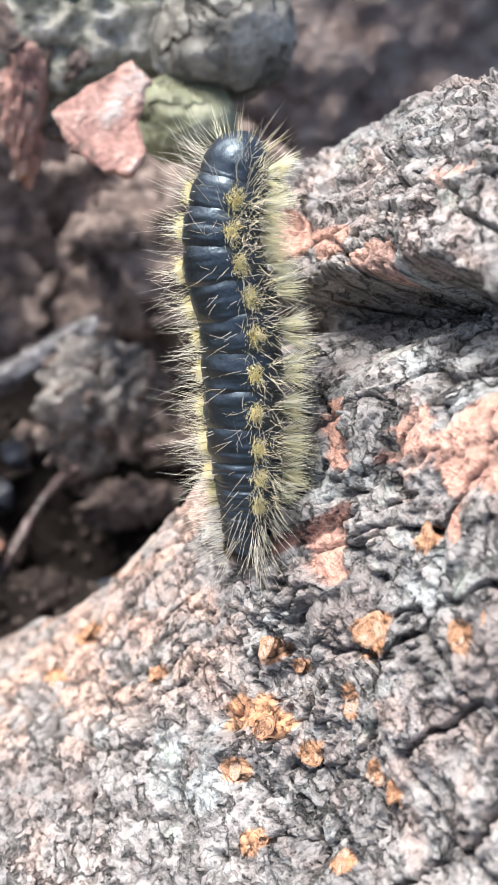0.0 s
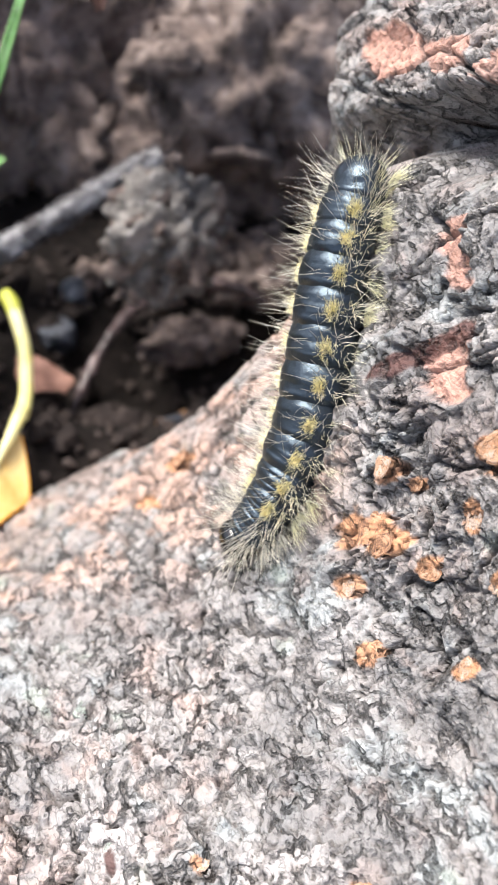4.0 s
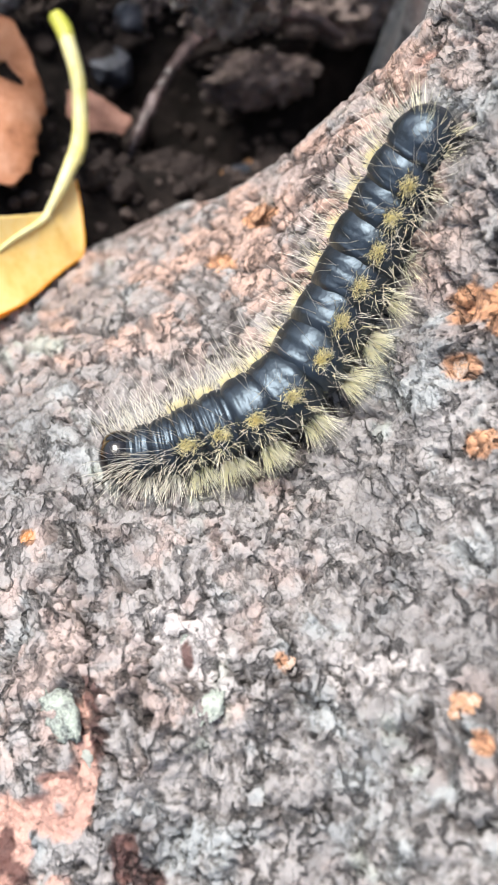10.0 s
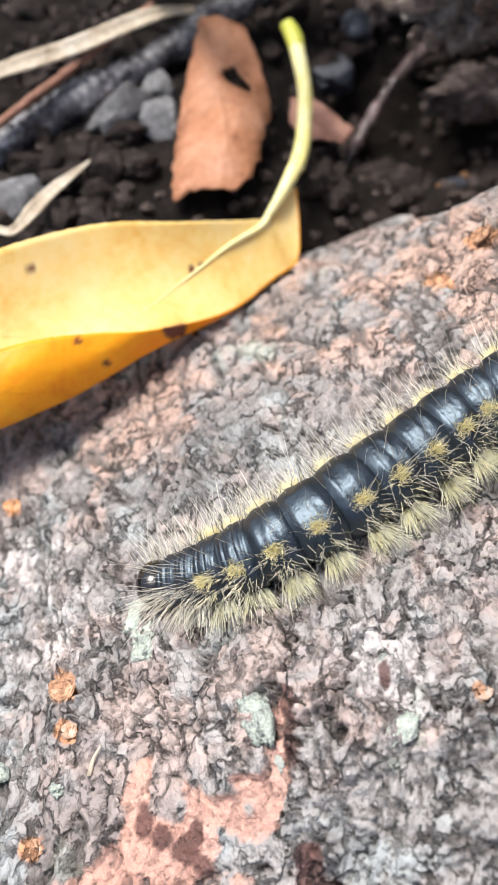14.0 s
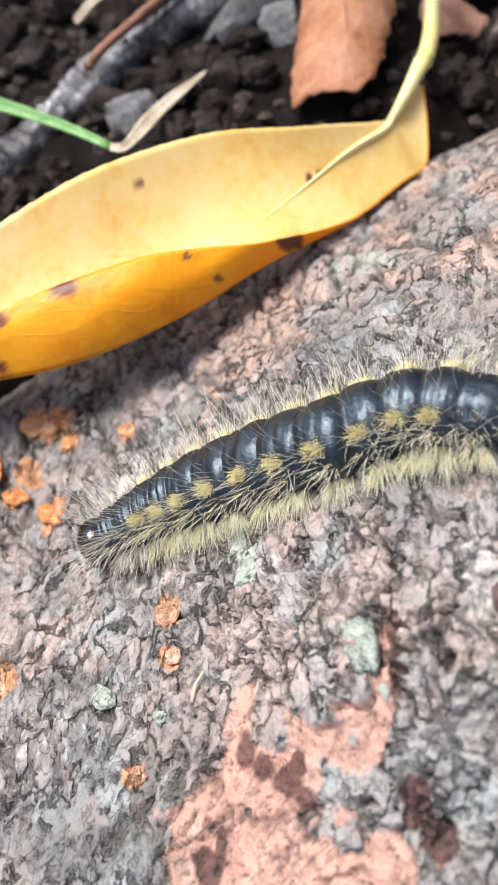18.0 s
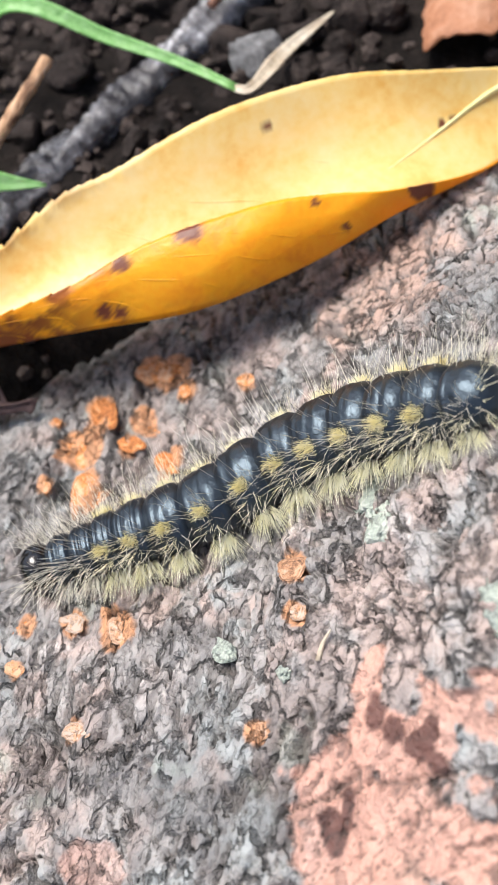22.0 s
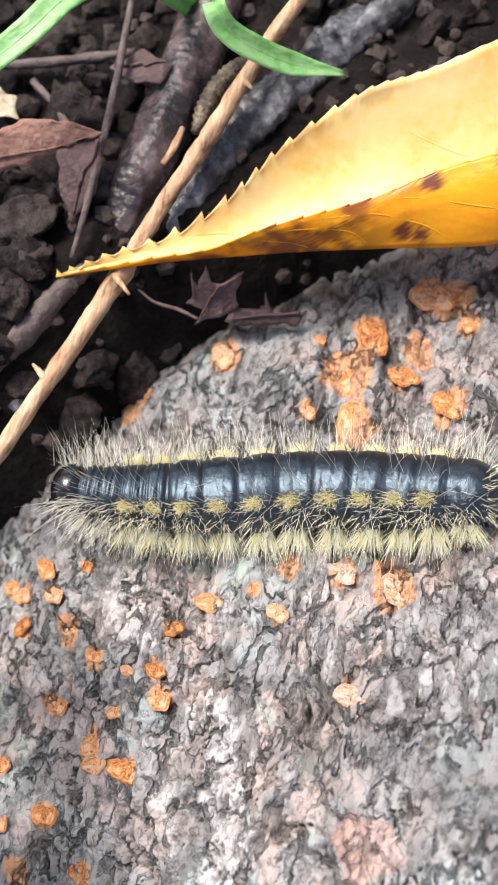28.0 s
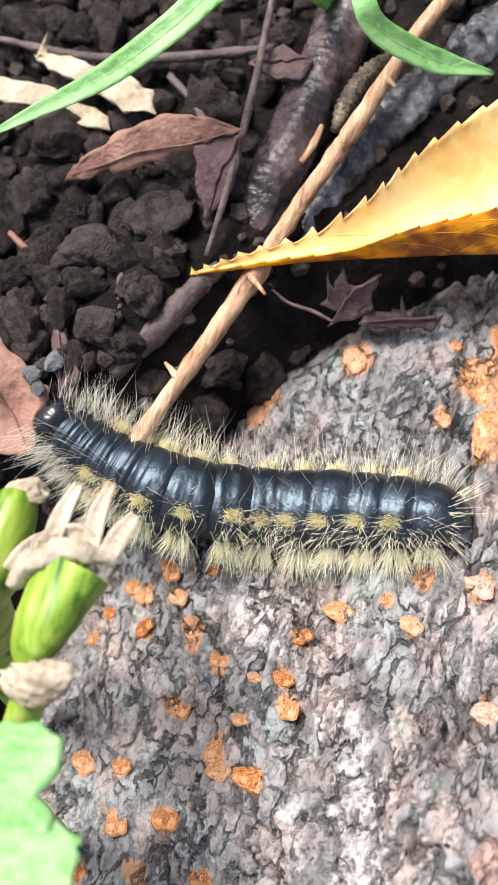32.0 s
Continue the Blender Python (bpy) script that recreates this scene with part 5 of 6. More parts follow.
for x, y, size in far_clods:
    me = rnd.choice(CLOD_MESH)
    ground = float(soil_level(np.array([[x]]), np.array([[y]]))[0, 0])
    m = Matrix.LocRotScale(W(x, y, ground + size * 0.45), Euler((rnd.uniform(-0.5, 0.5), rnd.uniform(-0.5, 0.5), rnd.uniform(0, 6.3))), Vector((size, size, size)))
    quads += [[v + len(co) for v in p.vertices] for p in me.polygons]
    co += [m @ v.co for v in me.vertices]
far_mesh = bpy.data.meshes.new("clods")
far_mesh.from_pydata(co, [], quads)
tagged(part("soil_clods", None, STONE, data=far_mesh), "dark rough clods of soil beyond the leaf", "soil", kind="stuff")
for x, y, size in [(-1.59, 8.13, 0.5), (-0.9, 8.0, 0.38), (-2.85, 6.28, 0.42), (-1.0, 8.8, 0.3)]:
    clod(x, y, size, 0.2, None, PALE_STONE, "pale grey pebble lying on the soil", "pebble", "pebbles", "pebble")
for x, y, size in [(-9.05, -0.65, 0.13), (-9.25, -0.85, 0.11), (-9.1, -1.0, 0.1)]:
    clod(x, y, size, 0.1, -0.05, PALE_STONE, "tiny shiny grey pebble", "pebble", "pebbles", "pebble")

# fine crumbs, too many to count
crumbs = bmesh.new()
for k in range(1500):
    if k % 3:
        x, y = rnd.uniform(-12.5, -3.5), rnd.uniform(-2.5, 8.5)
    else:
        x, y = rnd.uniform(-4.5, 5.5), rnd.uniform(5.8, 12)
    if float(inside(x, y * 0.883 - 0.3)) > -0.2:
        continue
    s = rnd.uniform(0.04, 0.13)
    z = float(soil_level(np.array([[x]]), np.array([[y]]))[0, 0]) + s * 0.5 + 0.08
    made = bmesh.ops.create_icosphere(crumbs, subdivisions=1, radius=s * 0.01, matrix=Matrix.Translation(W(x, y, z)))
    for v in made["verts"]:
        v.co += Vector((rnd.uniform(-1, 1), rnd.uniform(-1, 1), rnd.uniform(-1, 1))) * s * 0.0025
tagged(part("soil_crumbs", crumbs, STONE, smooth=False), "fine dark soil crumbs between the clods", "soil", kind="stuff")

# ---- the hollow's far side: rotten wood and rind ----
SHARDS = []
for k in range(5):
    bm = lump(1, 130 + k, 3, 0.6, (1.6, 0.7, 0.45), 0.9, 0.2)
    me = bpy.data.meshes.new("shard")
    bm.to_mesh(me)
    bm.free()
    SHARDS.append(me)


def mass(name, label, category, at, size, mat, seed, flat=(1, 1, 1), bite=0.45, level=5, fine=0.12, shards=0):
    ob = part(name, lump(size, seed, level, bite, flat, 0.25, fine), mat)
    ob.location = W(*at)
    r = random.Random(seed)
    verts = ob.data.vertices
    for _ in range(shards):
        v = verts[r.randrange(len(verts))]
        me = r.choice(SHARDS)
        piece = part("shard", None, mat, ob, data=me)
        side = v.normal.to_track_quat("Z", "X") @ Euler((r.gauss(0, 0.35), r.gauss(0, 0.35), r.uniform(0, 6.3))).to_quaternion()
        k = size * r.uniform(0.1, 0.26)
        piece.matrix_basis = Matrix.LocRotScale(v.co, side, Vector((k, k, k)))
    return tagged(ob, label, category)


for k, (at, size, flat) in enumerate([((4.4, 11.6, -0.2), 1.0, (1.2, 0.8, 0.9)), ((3.2, 15.6, 1.0), 2.8, (1.2, 0.7, 1.2)), ((6.4, 13.4, 2.0), 2.2, (1.2, 0.8, 1.3)), ((5.3, 14.2, 0.2), 1.8, (1.2, 0.8, 1)),
                                      ((0.6, 15.2, 1.0), 2.8, (1, 0.7, 1.3)), ((5.9, 11.3, -1.0), 1.1, (1.1, 0.8, 0.8)), ((2.6, 11.8, -1.3), 0.8, (1, 1, 0.7)), ((4.6, 9.9, -1.3), 0.7, (1.4, 0.6, 0.6))]):
    mass("rotten_wood", "brown crumbling lump of rotten wood in the hollow", "rotten wood", at, size, ROT, 70 + k, flat, 0.55, 5, 0.2, 34)
mass("wood_lump", "rough greyish lump of old wood in the hollow", "rotten wood", (3.93, 9.36, 1.51), 1.09, ROT_G, 77, (1.0, 0.9, 1.0), 0.35, 5, 0.2, 40)
trunk = build_grid(np.arange(-6, 14.01, 0.09), np.arange(-2, 16.01, 0.09),
                   lambda a, b: np.stack([a, 15.3 + 0.3 * b + 0.9 * rough(a * 0.5, b * 0.5, 3, 4) - 0.35 * np.abs(grain(a * 1.1, b * 0.8, 6)), b - 1.0], -1) * 0.01,
                   lambda a, b: np.ones(a.shape, bool), lambda a, b: {})
wall = new("tree_trunk", trunk)
wall.data.materials.append(TRUNK)
tagged(wall, "brown weathered wood of the tree behind the hollow", "tree trunk", kind="structure")
# both rinds float over the hollow, placed to fit the camera's view
mass("rind", "grey cracked rounded rind lodged by the trunk", "rind", (5.55, 9.0, 8.0), 1.02, RIND, 90, (1.1, 0.8, 0.95), 0.15, 5, 0.03)
mass("rotten_wood", "pale pinkish upright sliver of old wood", "rotten wood", (2.75, 9.6, 6.6), 0.7, FLAKE, 95, (0.5, 0.5, 1.5), 0.5, 5, 0.15, 6)
mass("rind", "olive-green smooth rounded rind by the trunk", "rind", (4.95, 8.5, 6.9), 0.8, NUT, 91, (1, 0.8, 0.8), 0.12, 5, 0.02)
mass("rotten_wood", "mossy greyish wood lump above the hollow", "rotten wood", (3.7, 10.4, 7.3), 1.4, MOSS, 92, (1.2, 0.7, 1.0), shards=20)
litter("bark_flake", "pinkish flake of bark hanging over the hollow", "bark flake", [(3.0, 7.6, 7.3), (3.5, 7.75, 7.6), (4.1, 8.0, 7.9), (4.35, 7.8, 7.7), (4.1, 7.4, 7.3), (4.2, 7.0, 7.1), (3.95, 6.75, 6.9), (3.6, 6.85, 6.9), (3.2, 7.2, 7.0)], FLAKE, 0.12, 0.15, 12)

stick("root", "brown bent root at the bottom of the hollow", "root", [(2.0, 7.9, -1.3), (2.3, 8.4, -1.0), (2.64, 8.96, -0.75), (3.3, 9.9, -0.6), (4.0, 10.4, -0.55), (5.29, 10.43, -0.5), (6.0, 10.2, -0.8)], [0.07, 0.1, 0.1, 0.12, 0.13, 0.12, 0.08], ROOT_D, 70, 12, 0.3, 41)
for x, y, size in [(4.22, 8.65, 0.22), (3.59, 7.92, 0.2), (3.9, 8.3, 0.12)]:
    clod(x, y, size, 0.1, None, SCAB_BIT, "orange crumb of wood in the hollow", "wood crumb", "wood crumbs", "wood_crumb")
for x, y, size in [(3.95, 8.2, 0.3), (2.39, 11.2, 0.35), (2.0, 10.4, 0.4), (3.3, 8.6, 0.28)]:
    clod(x, y, size, 0.1, None, BLUE_STONE, "dark bluish smooth pebble in the hollow", "pebble", "pebbles", "pebble")

# ---- striped husk beside the twig ----
husk = part("insect_husk", tube([(-6.80, 2.68, 0.05), (-6.77, 3.0, 0.06), (-6.68, 3.35, 0.08), (-6.50, 3.66, 0.1), (-6.40, 3.8, 0.1)], [0.05, 0.10, 0.11, 0.10, 0.04], 48, 12, 0.05, 21, 0.14), HUSK)
home(husk, W(-6.8, 2.68, 0.05))
tagged(husk, "small brown ringed insect husk beside the tan twig", "insect husk")

# ---- cut green plant at the root's end ----
plant = tagged(empty("cut_plant", W(-7.9, -4.9, -1.9)), "cut green stem with frayed pale sheath, growing beside the root", "plant")


def plant_part(name, bm, mat, label=""):
    ob = part(name, bm, mat, plant, label)
    ob.data.transform(Matrix.Translation(-plant.location))
    return ob


plant_part("stem", tube([(-7.62, -4.02, 1.2), (-7.64, -3.85, 1.25), (-7.6, -3.6, 1.3), (-7.55, -3.32, 1.3), (-7.5, -3.06, 1.3)], [0.12, 0.28, 0.36, 0.40, 0.44], 40, 24, 0.03, 31, 0.0, 0.7), STEM, "striped bright green stem, torn open at its end")
plant_part("stem", tube([(-8.0, -5.3, -1.9), (-7.9, -4.9, 0.4), (-7.62, -4.45, 1.0), (-7.55, -4.1, 1.2)], [0.2, 0.22, 0.2, 0.16], 30, 16, 0.04, 35, 0.0, 0.8), STEM)
plant_part("stem", tube([(-8.8, -4.0, -1.9), (-8.55, -3.5, 0.6), (-8.3, -3.15, 1.05), (-8.27, -2.75, 1.15), (-8.3, -2.5, 1.15)], [0.2, 0.26, 0.3, 0.3, 0.2], 40, 16, 0.05, 32, 0.0, 0.8), STEM)
plant_part("node", lump(0.23, 33, 4, 0.7, (1.5, 0.9, 0.5), 0.6, 0.25), SHEATH, "papery pale stem node").location = W(-7.47, -4.09, 1.32)
plant_part("node", lump(0.17, 36, 4, 0.6, (1.2, 0.8, 0.6), 0.5, 0.2), SHEATH, "papery pale stem node").location = W(-8.25, -2.42, 1.15)
for pts, wide in [([(-7.75, -2.98, 1.35), (-7.68, -2.7, 1.5), (-7.63, -2.36, 1.5)], 0.17), ([(-7.35, -2.9, 1.4), (-7.36, -2.6, 1.5), (-7.36, -2.28, 1.45)], 0.16), ([(-7.2, -2.95, 1.4), (-7.12, -2.75, 1.5), (-7.08, -2.5, 1.4)], 0.18),
                  ([(-7.7, -2.9, 1.4), (-7.5, -2.78, 1.45), (-7.3, -2.82, 1.4)], 0.2), ([(-7.6, -2.85, 1.35), (-7.55, -2.7, 1.4), (-7.42, -2.6, 1.4)], 0.12), ([(-8.1, -3.2, 1.2), (-8.0, -2.95, 1.2), (-7.8, -2.6, 0.9)], 0.16), ([(-7.85, -3.1, 1.3), (-7.9, -2.9, 1.35), (-7.75, -2.78, 1.4)], 0.07)]:
    plant_part("frayed_strip", blade(pts, [wide, wide * 1.05, wide * 0.5], 14, 0.5, 4), SHEATH, "pale torn sheath strip")
plant_part("rim", tube([(-7.97, -3.33, 1.35), (-7.8, -3.14, 1.5), (-7.5, -2.98, 1.58), (-7.12, -2.92, 1.4)], [0.07, 0.09, 0.1, 0.06], 24, 12, 0.35, 34), SHEATH, "pale torn rim")
big = dead_leaf([(-8.4, -4.5, 1.5), (-7.62, -4.55, 1.75), (-7.2, -4.42, 1.8), (-6.93, -4.48, 1.8), (-6.86, -4.7, 1.8), (-6.98, -4.92, 1.8), (-6.8, -5.05, 1.8), (-6.58, -5.15, 1.8), (-6.5, -5.4, 1.8), (-6.45, -5.8, 1.8), (-7.0, -6.6, 1.7), (-8.6, -6.4, 1.5)], 0.03, 0.12, 13)
plant_part("leaf", big, GRASS, "broad light green lobed leaf")


# ---- the caterpillar ----
def hair_mesh(hairs, name):
    """Tapered bristles: each a root point, a direction, a length, a half width and a droop, in centimetres."""
    verts, faces = [], []
    for root_at, way, length, half, droop in hairs:
        side = way.orthogonal().normalized()
        other = way.cross(side)
        base = len(verts)
        for s, w in ((0.0, 1.0), (0.55, 0.8)):
            c = root_at + way * (length * s) + droop * (length * s * s)
            for a in (0, 2.094, 4.189):
                verts.append((c + (side * math.cos(a) + other * math.sin(a)) * half * w) * 0.01)
        verts.append((root_at + way * length + droop * length) * 0.01)
        for j in range(3):
            k = (j + 1) % 3
            faces.append((base + j, base + k, base + 3 + k, base + 3 + j))
            faces.append((base + 3 + j, base + 3 + k, base + 6))
    me = bpy.data.meshes.new(name)
    me.from_pydata(verts, [], faces)
    return me


SEGMENTS = 13
# lengths of the head and the rings along the body
LONG = [0.7, 0.6, 0.6, 0.65, 0.85, 1.0, 1.12, 1.15, 1.12, 1.08, 1.0, 0.95, 0.9, 0.85]
WIDE = [0.29, 0.325, 0.36, 0.39, 0.42, 0.435, 0.445, 0.445, 0.445, 0.44, 0.425, 0.40, 0.355]


def ring_mesh(wide, front, back, folds, half, tail=False, seed=0):
    """One body ring along x, domed above and flatter below."""
    bm = bmesh.new()
    rows, n, sides = [], 45, 36
    for i in range(n):
        s = 2 * i / (n - 1) - 1
        bulge = (1 - abs(s) ** 3.4 * 0.40) * (1 + 0.02 * noise.noise(Vector((s * folds * 3.0, seed * 1.7, 0))))
        for at, deep in ((-0.5, 0.02), (-0.12, 0.03), (0.3, 0.035), (0.6, 0.02)):
            bulge -= deep * folds * 0.5 * math.exp(-(((s - at - 0.05 * math.sin(seed * 2.1 + at * 9)) / 0.06) ** 2))
        if tail and s < 0:
            bulge = math.sqrt(max(0.02, 1 - s * s))
        scale = wide * (front if s > 0 else back) ** abs(s) * bulge
        row = []
        for j in range(sides):
            a = 2 * math.pi * j / sides
            y, z = math.cos(a), math.sin(a)
            f = 1 + 0.05 * noise.noise(Vector((s * 3, y * 3, z * 3 + seed))) + 0.014 * noise.noise(Vector((s * 4, y * 2, z * 2 + seed * 3))) + 0.03 * (abs(z - 0.1) < 0.35) * math.cos(s * 3)
            row.append(bm.verts.new(Vector((s * half * (1.45 if tail and s < 0 else 1.0), y * scale * 1.0 * f, (z if z > 0 else z * 0.82) * scale * 0.95 * f)) * 0.01))
        rows.append(row)
    for a, b in zip(rows, rows[1:]):
        for j in range(sides):
            bm.faces.new((a[j], b[j], b[(j + 1) % sides], a[(j + 1) % sides]))
    bm.faces.new(rows[0])
    bm.faces.new(rows[-1][::-1])
    return bm


def tuft(kind, side, wide, seed, front, count=1.0):
    """Bristles of one tuft on one side of a ring. front: 1 at the head end, -1 at the tail."""
    r = random.Random(seed)
    hairs = []
    if kind == "side":
        for clump in range(3):
            mid, lean, far = (clump - 1) * 0.05 + r.gauss(0, 0.012), (clump - 1) * 0.26 + 0.3 * front + r.gauss(0, 0.08), r.uniform(0.85, 1.1)
            for _ in range(int(64 * count)):
                up = r.random() < 0.08
                a = radians(r.gauss(4 if up else -34, 6))
                at = Vector((mid + r.gauss(0, 0.026), math.cos(a) * wide * 0.95 * side, math.sin(a) * wide * 0.86))
                way = Vector((lean + r.gauss(0, 0.16), math.cos(a) * side, math.sin(a) + (r.gauss(0.6, 0.3) if up else r.gauss(0.46, 0.18)))).normalized()
                hairs.append((at, way, far * (1.3 if up else 1.0) * min(r.uniform(0.18, 0.46), r.uniform(0.25, 0.5)), 0.0028, Vector((r.gauss(0, 0.09), 0, -0.14 + r.gauss(0, 0.07)))))
    elif kind == "back":
        for _ in range(320):
            a = radians(r.gauss(33, 5))
            at = Vector((r.gauss(0.02, 0.05), math.cos(a) * wide * 0.95 * side, math.sin(a) * wide * 0.9))
            way = Vector((r.gauss(0, 0.38), math.cos(a) * side * 0.9, math.sin(a) + r.gauss(0.05, 0.28))).normalized()
            hairs.append((at, way, r.uniform(0.04, 0.15), 0.003, Vector((r.gauss(0, 0.12), r.gauss(0, 0.12), r.gauss(0, 0.1)))))
    elif kind == "long":
        for _ in range(int(44 * count)):
            a = radians(r.uniform(-12, 40) if r.random() < 0.8 else r.uniform(20, 80))
            at = Vector((r.gauss(0, 0.11), math.cos(a) * wide * 0.95 * side, math.sin(a) * wide * 0.9))
            way = Vector((r.gauss(0, 0.3) + 0.55 * front, math.cos(a) * side, math.sin(a) + r.gauss(0.3, 0.3))).normalized()
            hairs.append((at, way, r.uniform(0.25, 0.62) * r.uniform(0.75, 1.1), 0.0024, Vector((r.gauss(0, 0.16), r.gauss(0, 0.14), r.gauss(-0.05, 0.12)))))
    elif kind == "tail":
        for _ in range(44):
            a = radians(r.uniform(-25, 205))
            at = Vector((-0.16 - r.uniform(0, 0.12), math.cos(a) * wide * 0.72, math.sin(a) * wide * 0.68))
            way = Vector((-0.9 + r.gauss(0, 0.3), math.cos(a) * 0.8 + r.gauss(0, 0.2), math.sin(a) * 0.7 + r.gauss(0, 0.2))).normalized()
            hairs.append((at, way, r.uniform(0.12, 0.44), 0.0028, Vector((r.gauss(0, 0.1), r.gauss(0, 0.1), 0.08))))
    else:
        for _ in range(45):
            a = radians(r.uniform(-30, 48))
            at = Vector((r.gauss(0, 0.13), math.cos(a) * wide * 0.95 * side, math.sin(a) * wide * 0.9))
            way = Vector((r.gauss(0, 0.4), math.cos(a) * side, math.sin(a) + r.gauss(0, 0.3))).normalized()
            hairs.append((at, way, r.uniform(0.06, 0.22), 0.0036, Vector((0, 0, 0))))
    return hair_mesh(hairs, kind)


caterpillar = tagged(empty("caterpillar", (0, 0, 0)), "black caterpillar with pale yellow hair tufts crawling over bark", "caterpillar")
rings = []
head_bm = bmesh.new()
bmesh.ops.create_uvsphere(head_bm, u_segments=28, v_segments=18, radius=1)
for v in head_bm.verts:
    d = v.co.copy()
    cleft = 0.05 * math.exp(-((d.y / 0.12) ** 2)) * (d.z > 0)
    v.co = Vector((d.x * 0.23, d.y * 0.275 * (1 - 0.1 * (d.z < -0.3)), d.z * 0.27)) * (1 - cleft) * 0.01
head = part("head", head_bm, HEADM, caterpillar, "glossy black head capsule")
for s in (1, -1):
    part("antenna", tube([Vector((0.17, 0.12 * s, -0.12)), Vector((0.24, 0.15 * s, -0.16)), Vector((0.29, 0.16 * s, -0.15))], [0.03, 0.022, 0.012], 10, 8), HEADM, head)
    part("mandible", tube([Vector((0.19, 0.05 * s, -0.16)), Vector((0.24, 0.04 * s, -0.22)), Vector((0.22, 0.01 * s, -0.26))], [0.045, 0.035, 0.015], 10, 8), HEADM, head)
for s in (1, -1):
    part("bristles", None, HAIR_W, head, data=tuft("long", s, 0.24, 500 + s, 0.6), smooth=False)
rings.append(head)
for k in range(SEGMENTS):
    wide = WIDE[k]
    front = WIDE[k - 1] / wide if k else 0.78
    back = WIDE[k + 1] / wide if k < SEGMENTS - 1 else 0.45
    seg = part("segment", ring_mesh(wide, front ** 0.5, back ** 0.5 if k < SEGMENTS - 1 else 1.0, 0.6 if k > 3 else 2.4, 0.27 * LONG[k + 1] / 0.9, k == SEGMENTS - 1, k), BODY, caterpillar)
    lean = 0.8 if k < 2 else (-0.9 if k == SEGMENTS - 1 else (-0.45 if k == SEGMENTS - 2 else 0.0))
    for s in (1, -1):
        few = 0.35 if k == 0 else (0.5 if k == 1 else (0.7 if k == 2 else 1.0))
        part("side_tuft", None, HAIR_W if k < 2 else HAIR_Y, seg, data=tuft("side", s, wide, 1000 + k * 10 + s, lean, few), smooth=False)
        if 2 <= k < SEGMENTS - 1:
            part("back_tuft", None, HAIR_G, seg, data=tuft("back", s, wide, 2000 + k * 10 + s, 0), smooth=False)
        part("bristles", None, HAIR_W, seg, data=tuft("long", s, wide, 3000 + k * 10 + s, lean), smooth=False)
        part("dark_bristles", None, HAIR_B, seg, data=tuft("dark", s, wide, 4000 + k * 10 + s, 0), smooth=False)
        if k == SEGMENTS - 1 and s == 1:
            part("tail_tuft", None, HAIR_Y, seg, data=tuft("tail", 1, wide, 5000, -1), smooth=False)
        if k in (0, 1, 2, 5, 6, 7, 8, 12):
            stub = 0.7 if k > 2 else 0.45
            part("leg", tube([Vector((0, 0.16 * s, -wide * 0.6)), Vector((0, 0.2 * s, -wide * 0.85)), Vector((0.03, 0.21 * s, -wide * 1.08))], [0.11 * stub, 0.09 * stub, 0.06 * stub], 8, 10), BODY, seg)
    rings.append(seg)

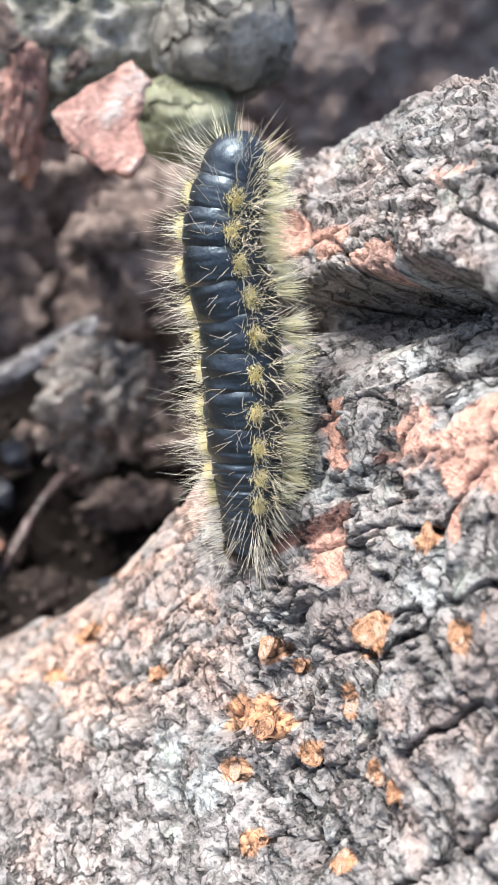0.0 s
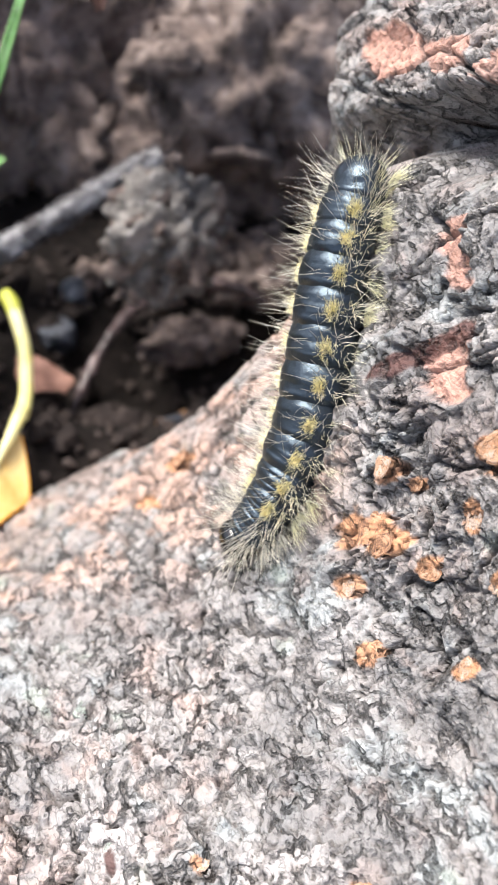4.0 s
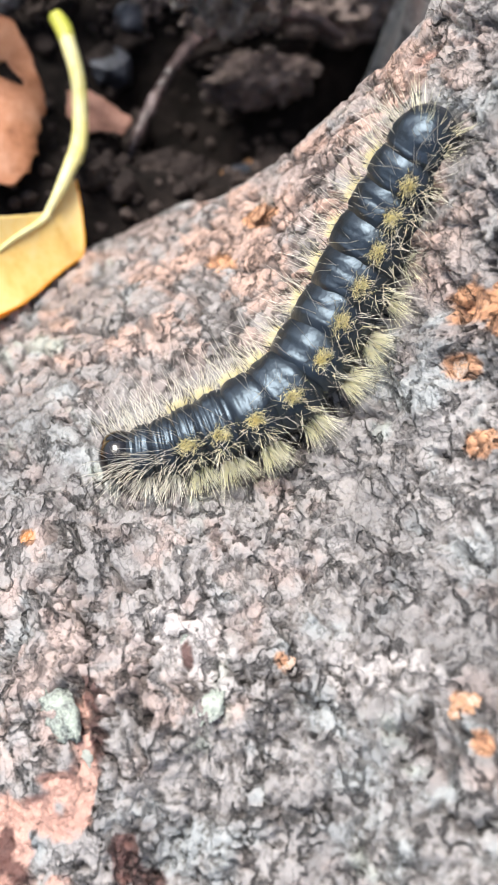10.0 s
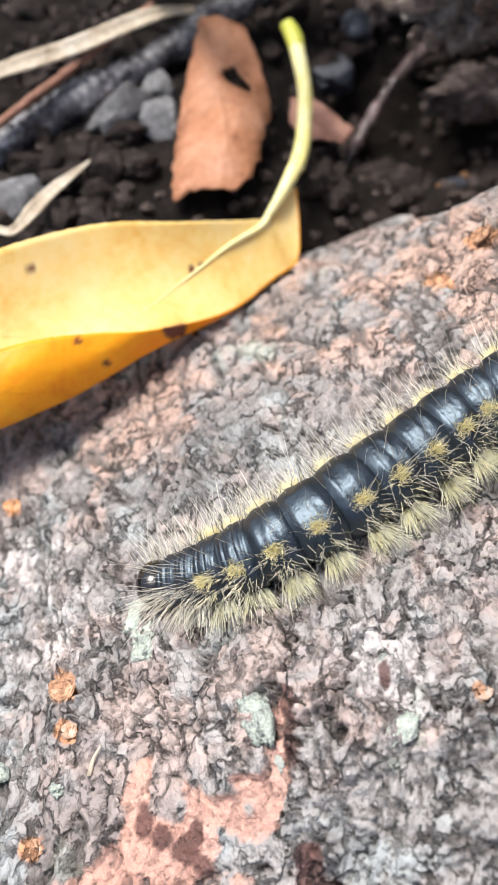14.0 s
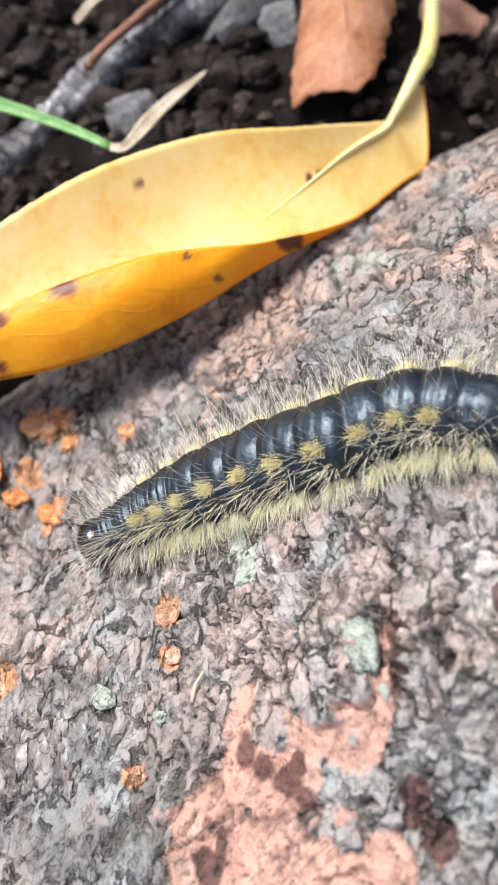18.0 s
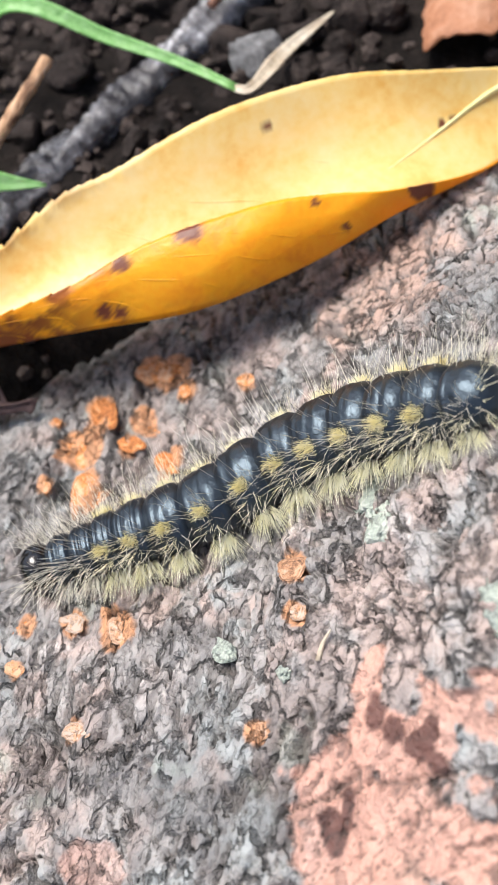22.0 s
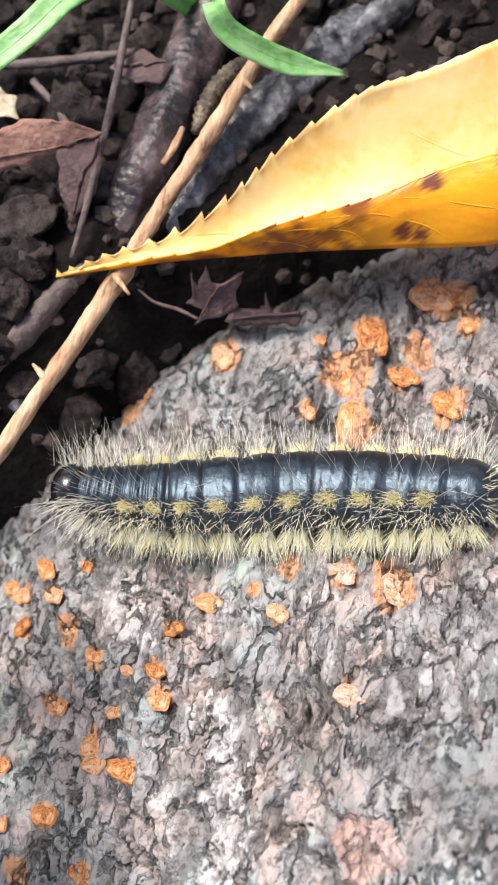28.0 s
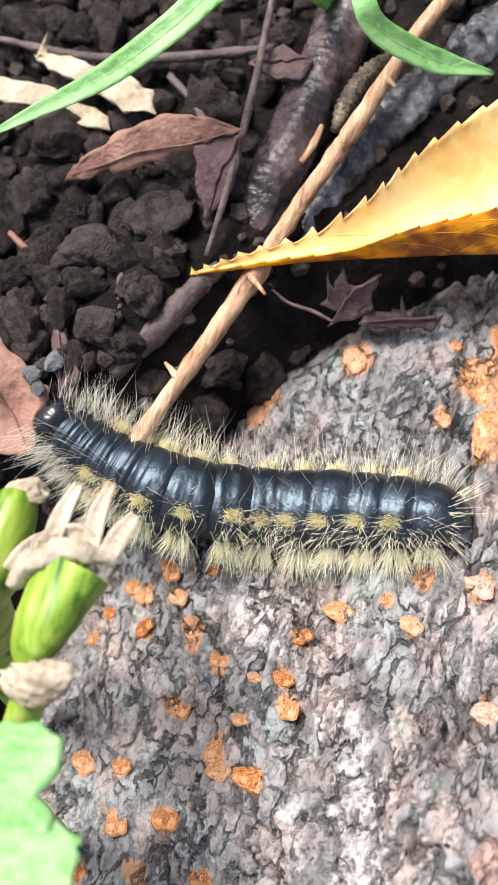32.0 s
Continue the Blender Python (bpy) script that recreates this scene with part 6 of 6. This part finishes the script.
# the body's line, head to tail, six points each time, along the root's own axes
CRAWL = [
    (0, 4.59, 3.48, 3.64, 4.59, 3.95, 4.16, 4.55, 4.62, 4.67, 4.53, 5.33, 5.18, 4.36, 6.08, 5.69, 4.55, 6.76, 6.20),
    (1, 4.35, 3.31, 3.18, 4.57, 3.65, 3.74, 4.55, 4.35, 4.31, 4.51, 5.08, 4.87, 4.39, 5.84, 5.44, 4.44, 6.54, 6.00),
    (2, 4.06, 3.08, 2.65, 4.39, 3.36, 3.24, 4.54, 3.91, 3.83, 4.45, 4.63, 4.42, 4.47, 5.36, 5.01, 4.44, 6.25, 5.60),
    (2.5, 3.85, 2.79, 2.37, 4.14, 3.11, 2.96, 4.51, 3.66, 3.54, 4.52, 4.20, 4.13, 4.39, 4.82, 4.71, 4.56, 5.84, 5.30),
    (4.5, 2.87, 2.05, 1.50, 3.41, 2.32, 1.93, 3.89, 2.95, 2.38, 4.21, 3.70, 2.71, 4.56, 4.62, 3.09, 4.98, 5.82, 3.49),
    (5, 2.36, 2.02, 1.12, 2.94, 2.18, 1.47, 3.51, 2.54, 1.95, 3.95, 3.16, 2.39, 4.38, 4.14, 2.91, 4.84, 5.62, 3.25),
    (6, 2.53, 1.10, 1.90, 2.92, 1.73, 1.74, 3.39, 2.43, 1.84, 3.95, 3.18, 2.40, 4.41, 4.09, 2.99, 4.75, 5.16, 3.30),
    (7, 2.50, 0.08, 2.49, 2.72, 0.75, 2.19, 3.23, 1.79, 1.98, 3.65, 2.70, 2.09, 4.15, 3.66, 2.59, 4.53, 4.53, 3.08),
    (8, 2.34, -0.35, 2.69, 2.55, 0.27, 2.40, 3.04, 1.30, 2.07, 3.53, 2.33, 2.08, 3.96, 3.30, 2.36, 4.41, 4.24, 2.92),
    (9, 1.40, 0.76, 1.75, 2.09, 0.79, 1.95, 2.85, 1.16, 2.02, 3.35, 1.91, 2.05, 3.85, 2.84, 2.36, 4.41, 4.13, 2.97),
    (10, 1.00, 0.97, 1.40, 1.77, 1.05, 1.65, 2.77, 1.43, 1.82, 3.40, 2.16, 1.98, 3.87, 2.97, 2.34, 4.31, 3.74, 2.92),
    (11, 0.76, 0.38, 1.78, 1.56, 0.74, 1.82, 2.41, 1.29, 1.72, 3.20, 1.98, 1.85, 3.76, 2.55, 2.32, 4.33, 3.45, 3.07),
    (12, 0.38, 0.21, 1.69, 1.15, 0.52, 1.84, 2.03, 1.08, 1.72, 2.97, 1.75, 1.78, 3.63, 2.32, 2.22, 4.14, 3.08, 2.82),
    (13, -0.12, -0.13, 1.58, 0.68, 0.25, 1.82, 1.58, 0.83, 1.76, 2.56, 1.62, 1.57, 3.30, 2.10, 1.90, 3.84, 2.64, 2.41),
    (14, -0.76, -0.21, 1.12, 0.14, 0.04, 1.65, 0.93, 0.45, 1.80, 1.86, 1.04, 1.69, 2.69, 1.62, 1.65, 3.37, 2.08, 1.99),
    (14.5, -0.73, -0.10, 1.06, 0.04, 0.09, 1.55, 0.88, 0.48, 1.76, 1.66, 0.89, 1.74, 2.35, 1.30, 1.68, 3.13, 1.83, 1.87),
    (16.5, -1.84, -0.15, 0.18, -0.86, 0.06, 0.84, 0.01, 0.26, 1.40, 0.79, 0.51, 1.69, 1.54, 0.77, 1.79, 2.31, 0.97, 1.90),
    (17, -2.23, -0.10, -0.14, -1.18, 0.08, 0.54, -0.16, 0.35, 1.20, 0.69, 0.60, 1.57, 1.44, 0.81, 1.73, 2.19, 0.98, 1.85),
    (18, -2.75, -0.59, -0.08, -1.79, -0.14, 0.20, -0.79, 0.21, 0.78, 0.11, 0.44, 1.33, 0.87, 0.67, 1.60, 1.64, 0.59, 1.96),
    (19, -3.39, -1.08, 0.03, -2.40, -0.59, 0.12, -1.35, -0.01, 0.47, -0.34, 0.33, 1.08, 0.44, 0.58, 1.44, 1.21, 0.64, 1.77),
    (20, -4.03, -1.29, -0.01, -3.18, -0.97, 0.02, -2.14, -0.42, 0.16, -1.10, 0.10, 0.60, -0.20, 0.48, 1.06, 0.74, 0.55, 1.63),
    (21, -4.38, -1.43, 0.02, -3.50, -1.08, -0.02, -2.48, -0.53, 0.03, -1.44, -0.02, 0.40, -0.41, 0.36, 0.99, 0.67, 0.55, 1.59),
    (22, -4.82, -1.46, -0.04, -3.86, -1.12, -0.09, -2.76, -0.69, -0.01, -1.75, -0.08, 0.20, -0.77, 0.27, 0.76, 0.23, 0.46, 1.40),
    (23, -5.39, -1.54, -0.08, -4.40, -1.24, -0.12, -3.25, -0.88, -0.08, -2.21, -0.33, 0.05, -1.31, 0.14, 0.39, -0.36, 0.39, 1.00),
    (24, -5.95, -1.85, 0.00, -5.01, -1.53, -0.02, -4.01, -1.16, -0.10, -3.02, -0.75, -0.09, -2.06, -0.21, 0.06, -0.96, 0.09, 0.73),
    (25, -6.18, -1.83, -0.08, -5.14, -1.56, -0.09, -4.13, -1.22, -0.16, -3.19, -0.88, -0.12, -2.34, -0.57, -0.10, -1.40, -0.16, 0.19),
    (25.5, -6.45, -1.95, -0.07, -5.51, -1.58, -0.08, -4.51, -1.20, -0.17, -3.57, -0.88, -0.19, -2.71, -0.53, -0.11, -1.78, -0.14, 0.21),
    (27.5, -7.12, -1.73, 0.07, -6.21, -1.63, -0.09, -5.29, -1.44, -0.14, -4.38, -1.21, -0.14, -3.50, -1.03, -0.06, -2.74, -0.87, 0.14),
    (28, -7.35, -1.66, 0.09, -6.43, -1.63, -0.04, -5.48, -1.46, -0.16, -4.59, -1.25, -0.15, -3.71, -1.10, -0.07, -2.93, -0.94, 0.10),
    (29, -7.52, -1.30, 0.13, -6.87, -1.67, 0.09, -6.07, -1.67, -0.13, -5.19, -1.40, -0.14, -4.33, -1.23, -0.12, -3.42, -1.12, 0.04),
    (30, -8.08, -1.73, 0.35, -7.35, -1.77, 0.15, -6.51, -1.79, -0.03, -5.56, -1.59, -0.08, -4.69, -1.38, -0.07, -3.76, -1.24, 0.03),
    (31, -8.46, -1.57, 0.38, -7.93, -1.82, 0.23, -7.09, -1.79, 0.05, -6.15, -1.66, -0.16, -5.26, -1.44, -0.13, -4.14, -1.30, -0.02),
    (32, -9.03, -1.17, 0.28, -8.31, -1.53, 0.19, -7.38, -1.75, 0.12, -6.53, -1.75, -0.22, -5.61, -1.56, -0.11, -4.65, -1.41, -0.04),
]


def lie(p, t):
    """Outward direction of the root under a body point."""
    e = 0.5
    x, y = p[0], p[1]
    gx = float(root_form(x + e, y) - root_form(x - e, y)) / (2 * e)
    gy = float(root_form(x, y + e) - root_form(x, y - e)) / (2 * e)
    gx, gy = max(-1.1, min(1.1, gx)), max(-0.8, min(0.8, gy))
    return Vector((-gx, -gy, 1)).normalized()


# how far the body leans over, by time
ROLL = ((0, 4, 6, 8, 10, 12, 17, 23, 27), (-10, 11, 12, 11, 6, 9, 10, 10, 19))


def body_rows():
    rows = []
    for t, *flat in CRAWL:
        line = spline(np.array(flat).reshape(6, 3), 301)
        mats = []
        for k in range(SEGMENTS + 1):
            i = int(300 * (sum(LONG[:k]) + LONG[k] / 2) / sum(LONG))
            p = Vector(line[i])
            ahead = Vector(line[max(i - 16, 0)] - line[min(i + 16, len(line) - 1)]).normalized()
            up = lie(p, t)
            side = up.cross(ahead).normalized()
            up = ahead.cross(side)
            roll = radians(float(np.interp(t, *ROLL)))
            side, up = side * math.cos(roll) + up * math.sin(roll), up * math.cos(roll) - side * math.sin(roll)
            turn = Matrix((ahead, side, up)).transposed().to_4x4()
            mats.append(LEAN @ Matrix.Translation((p + lie(p, t) * 0.02) * 0.01) @ turn)
        rows.append((t, mats))
    return rows


def motions():
    rows = body_rows()
    mid = SEGMENTS // 2 + 1
    walk(caterpillar, [(t, Matrix.Translation(mats[mid].translation)) for t, mats in rows])
    for k, ring in enumerate(rings):
        walk(ring, [(t, Matrix.Translation(-mats[mid].translation) @ mats[k]) for t, mats in rows])


motions()
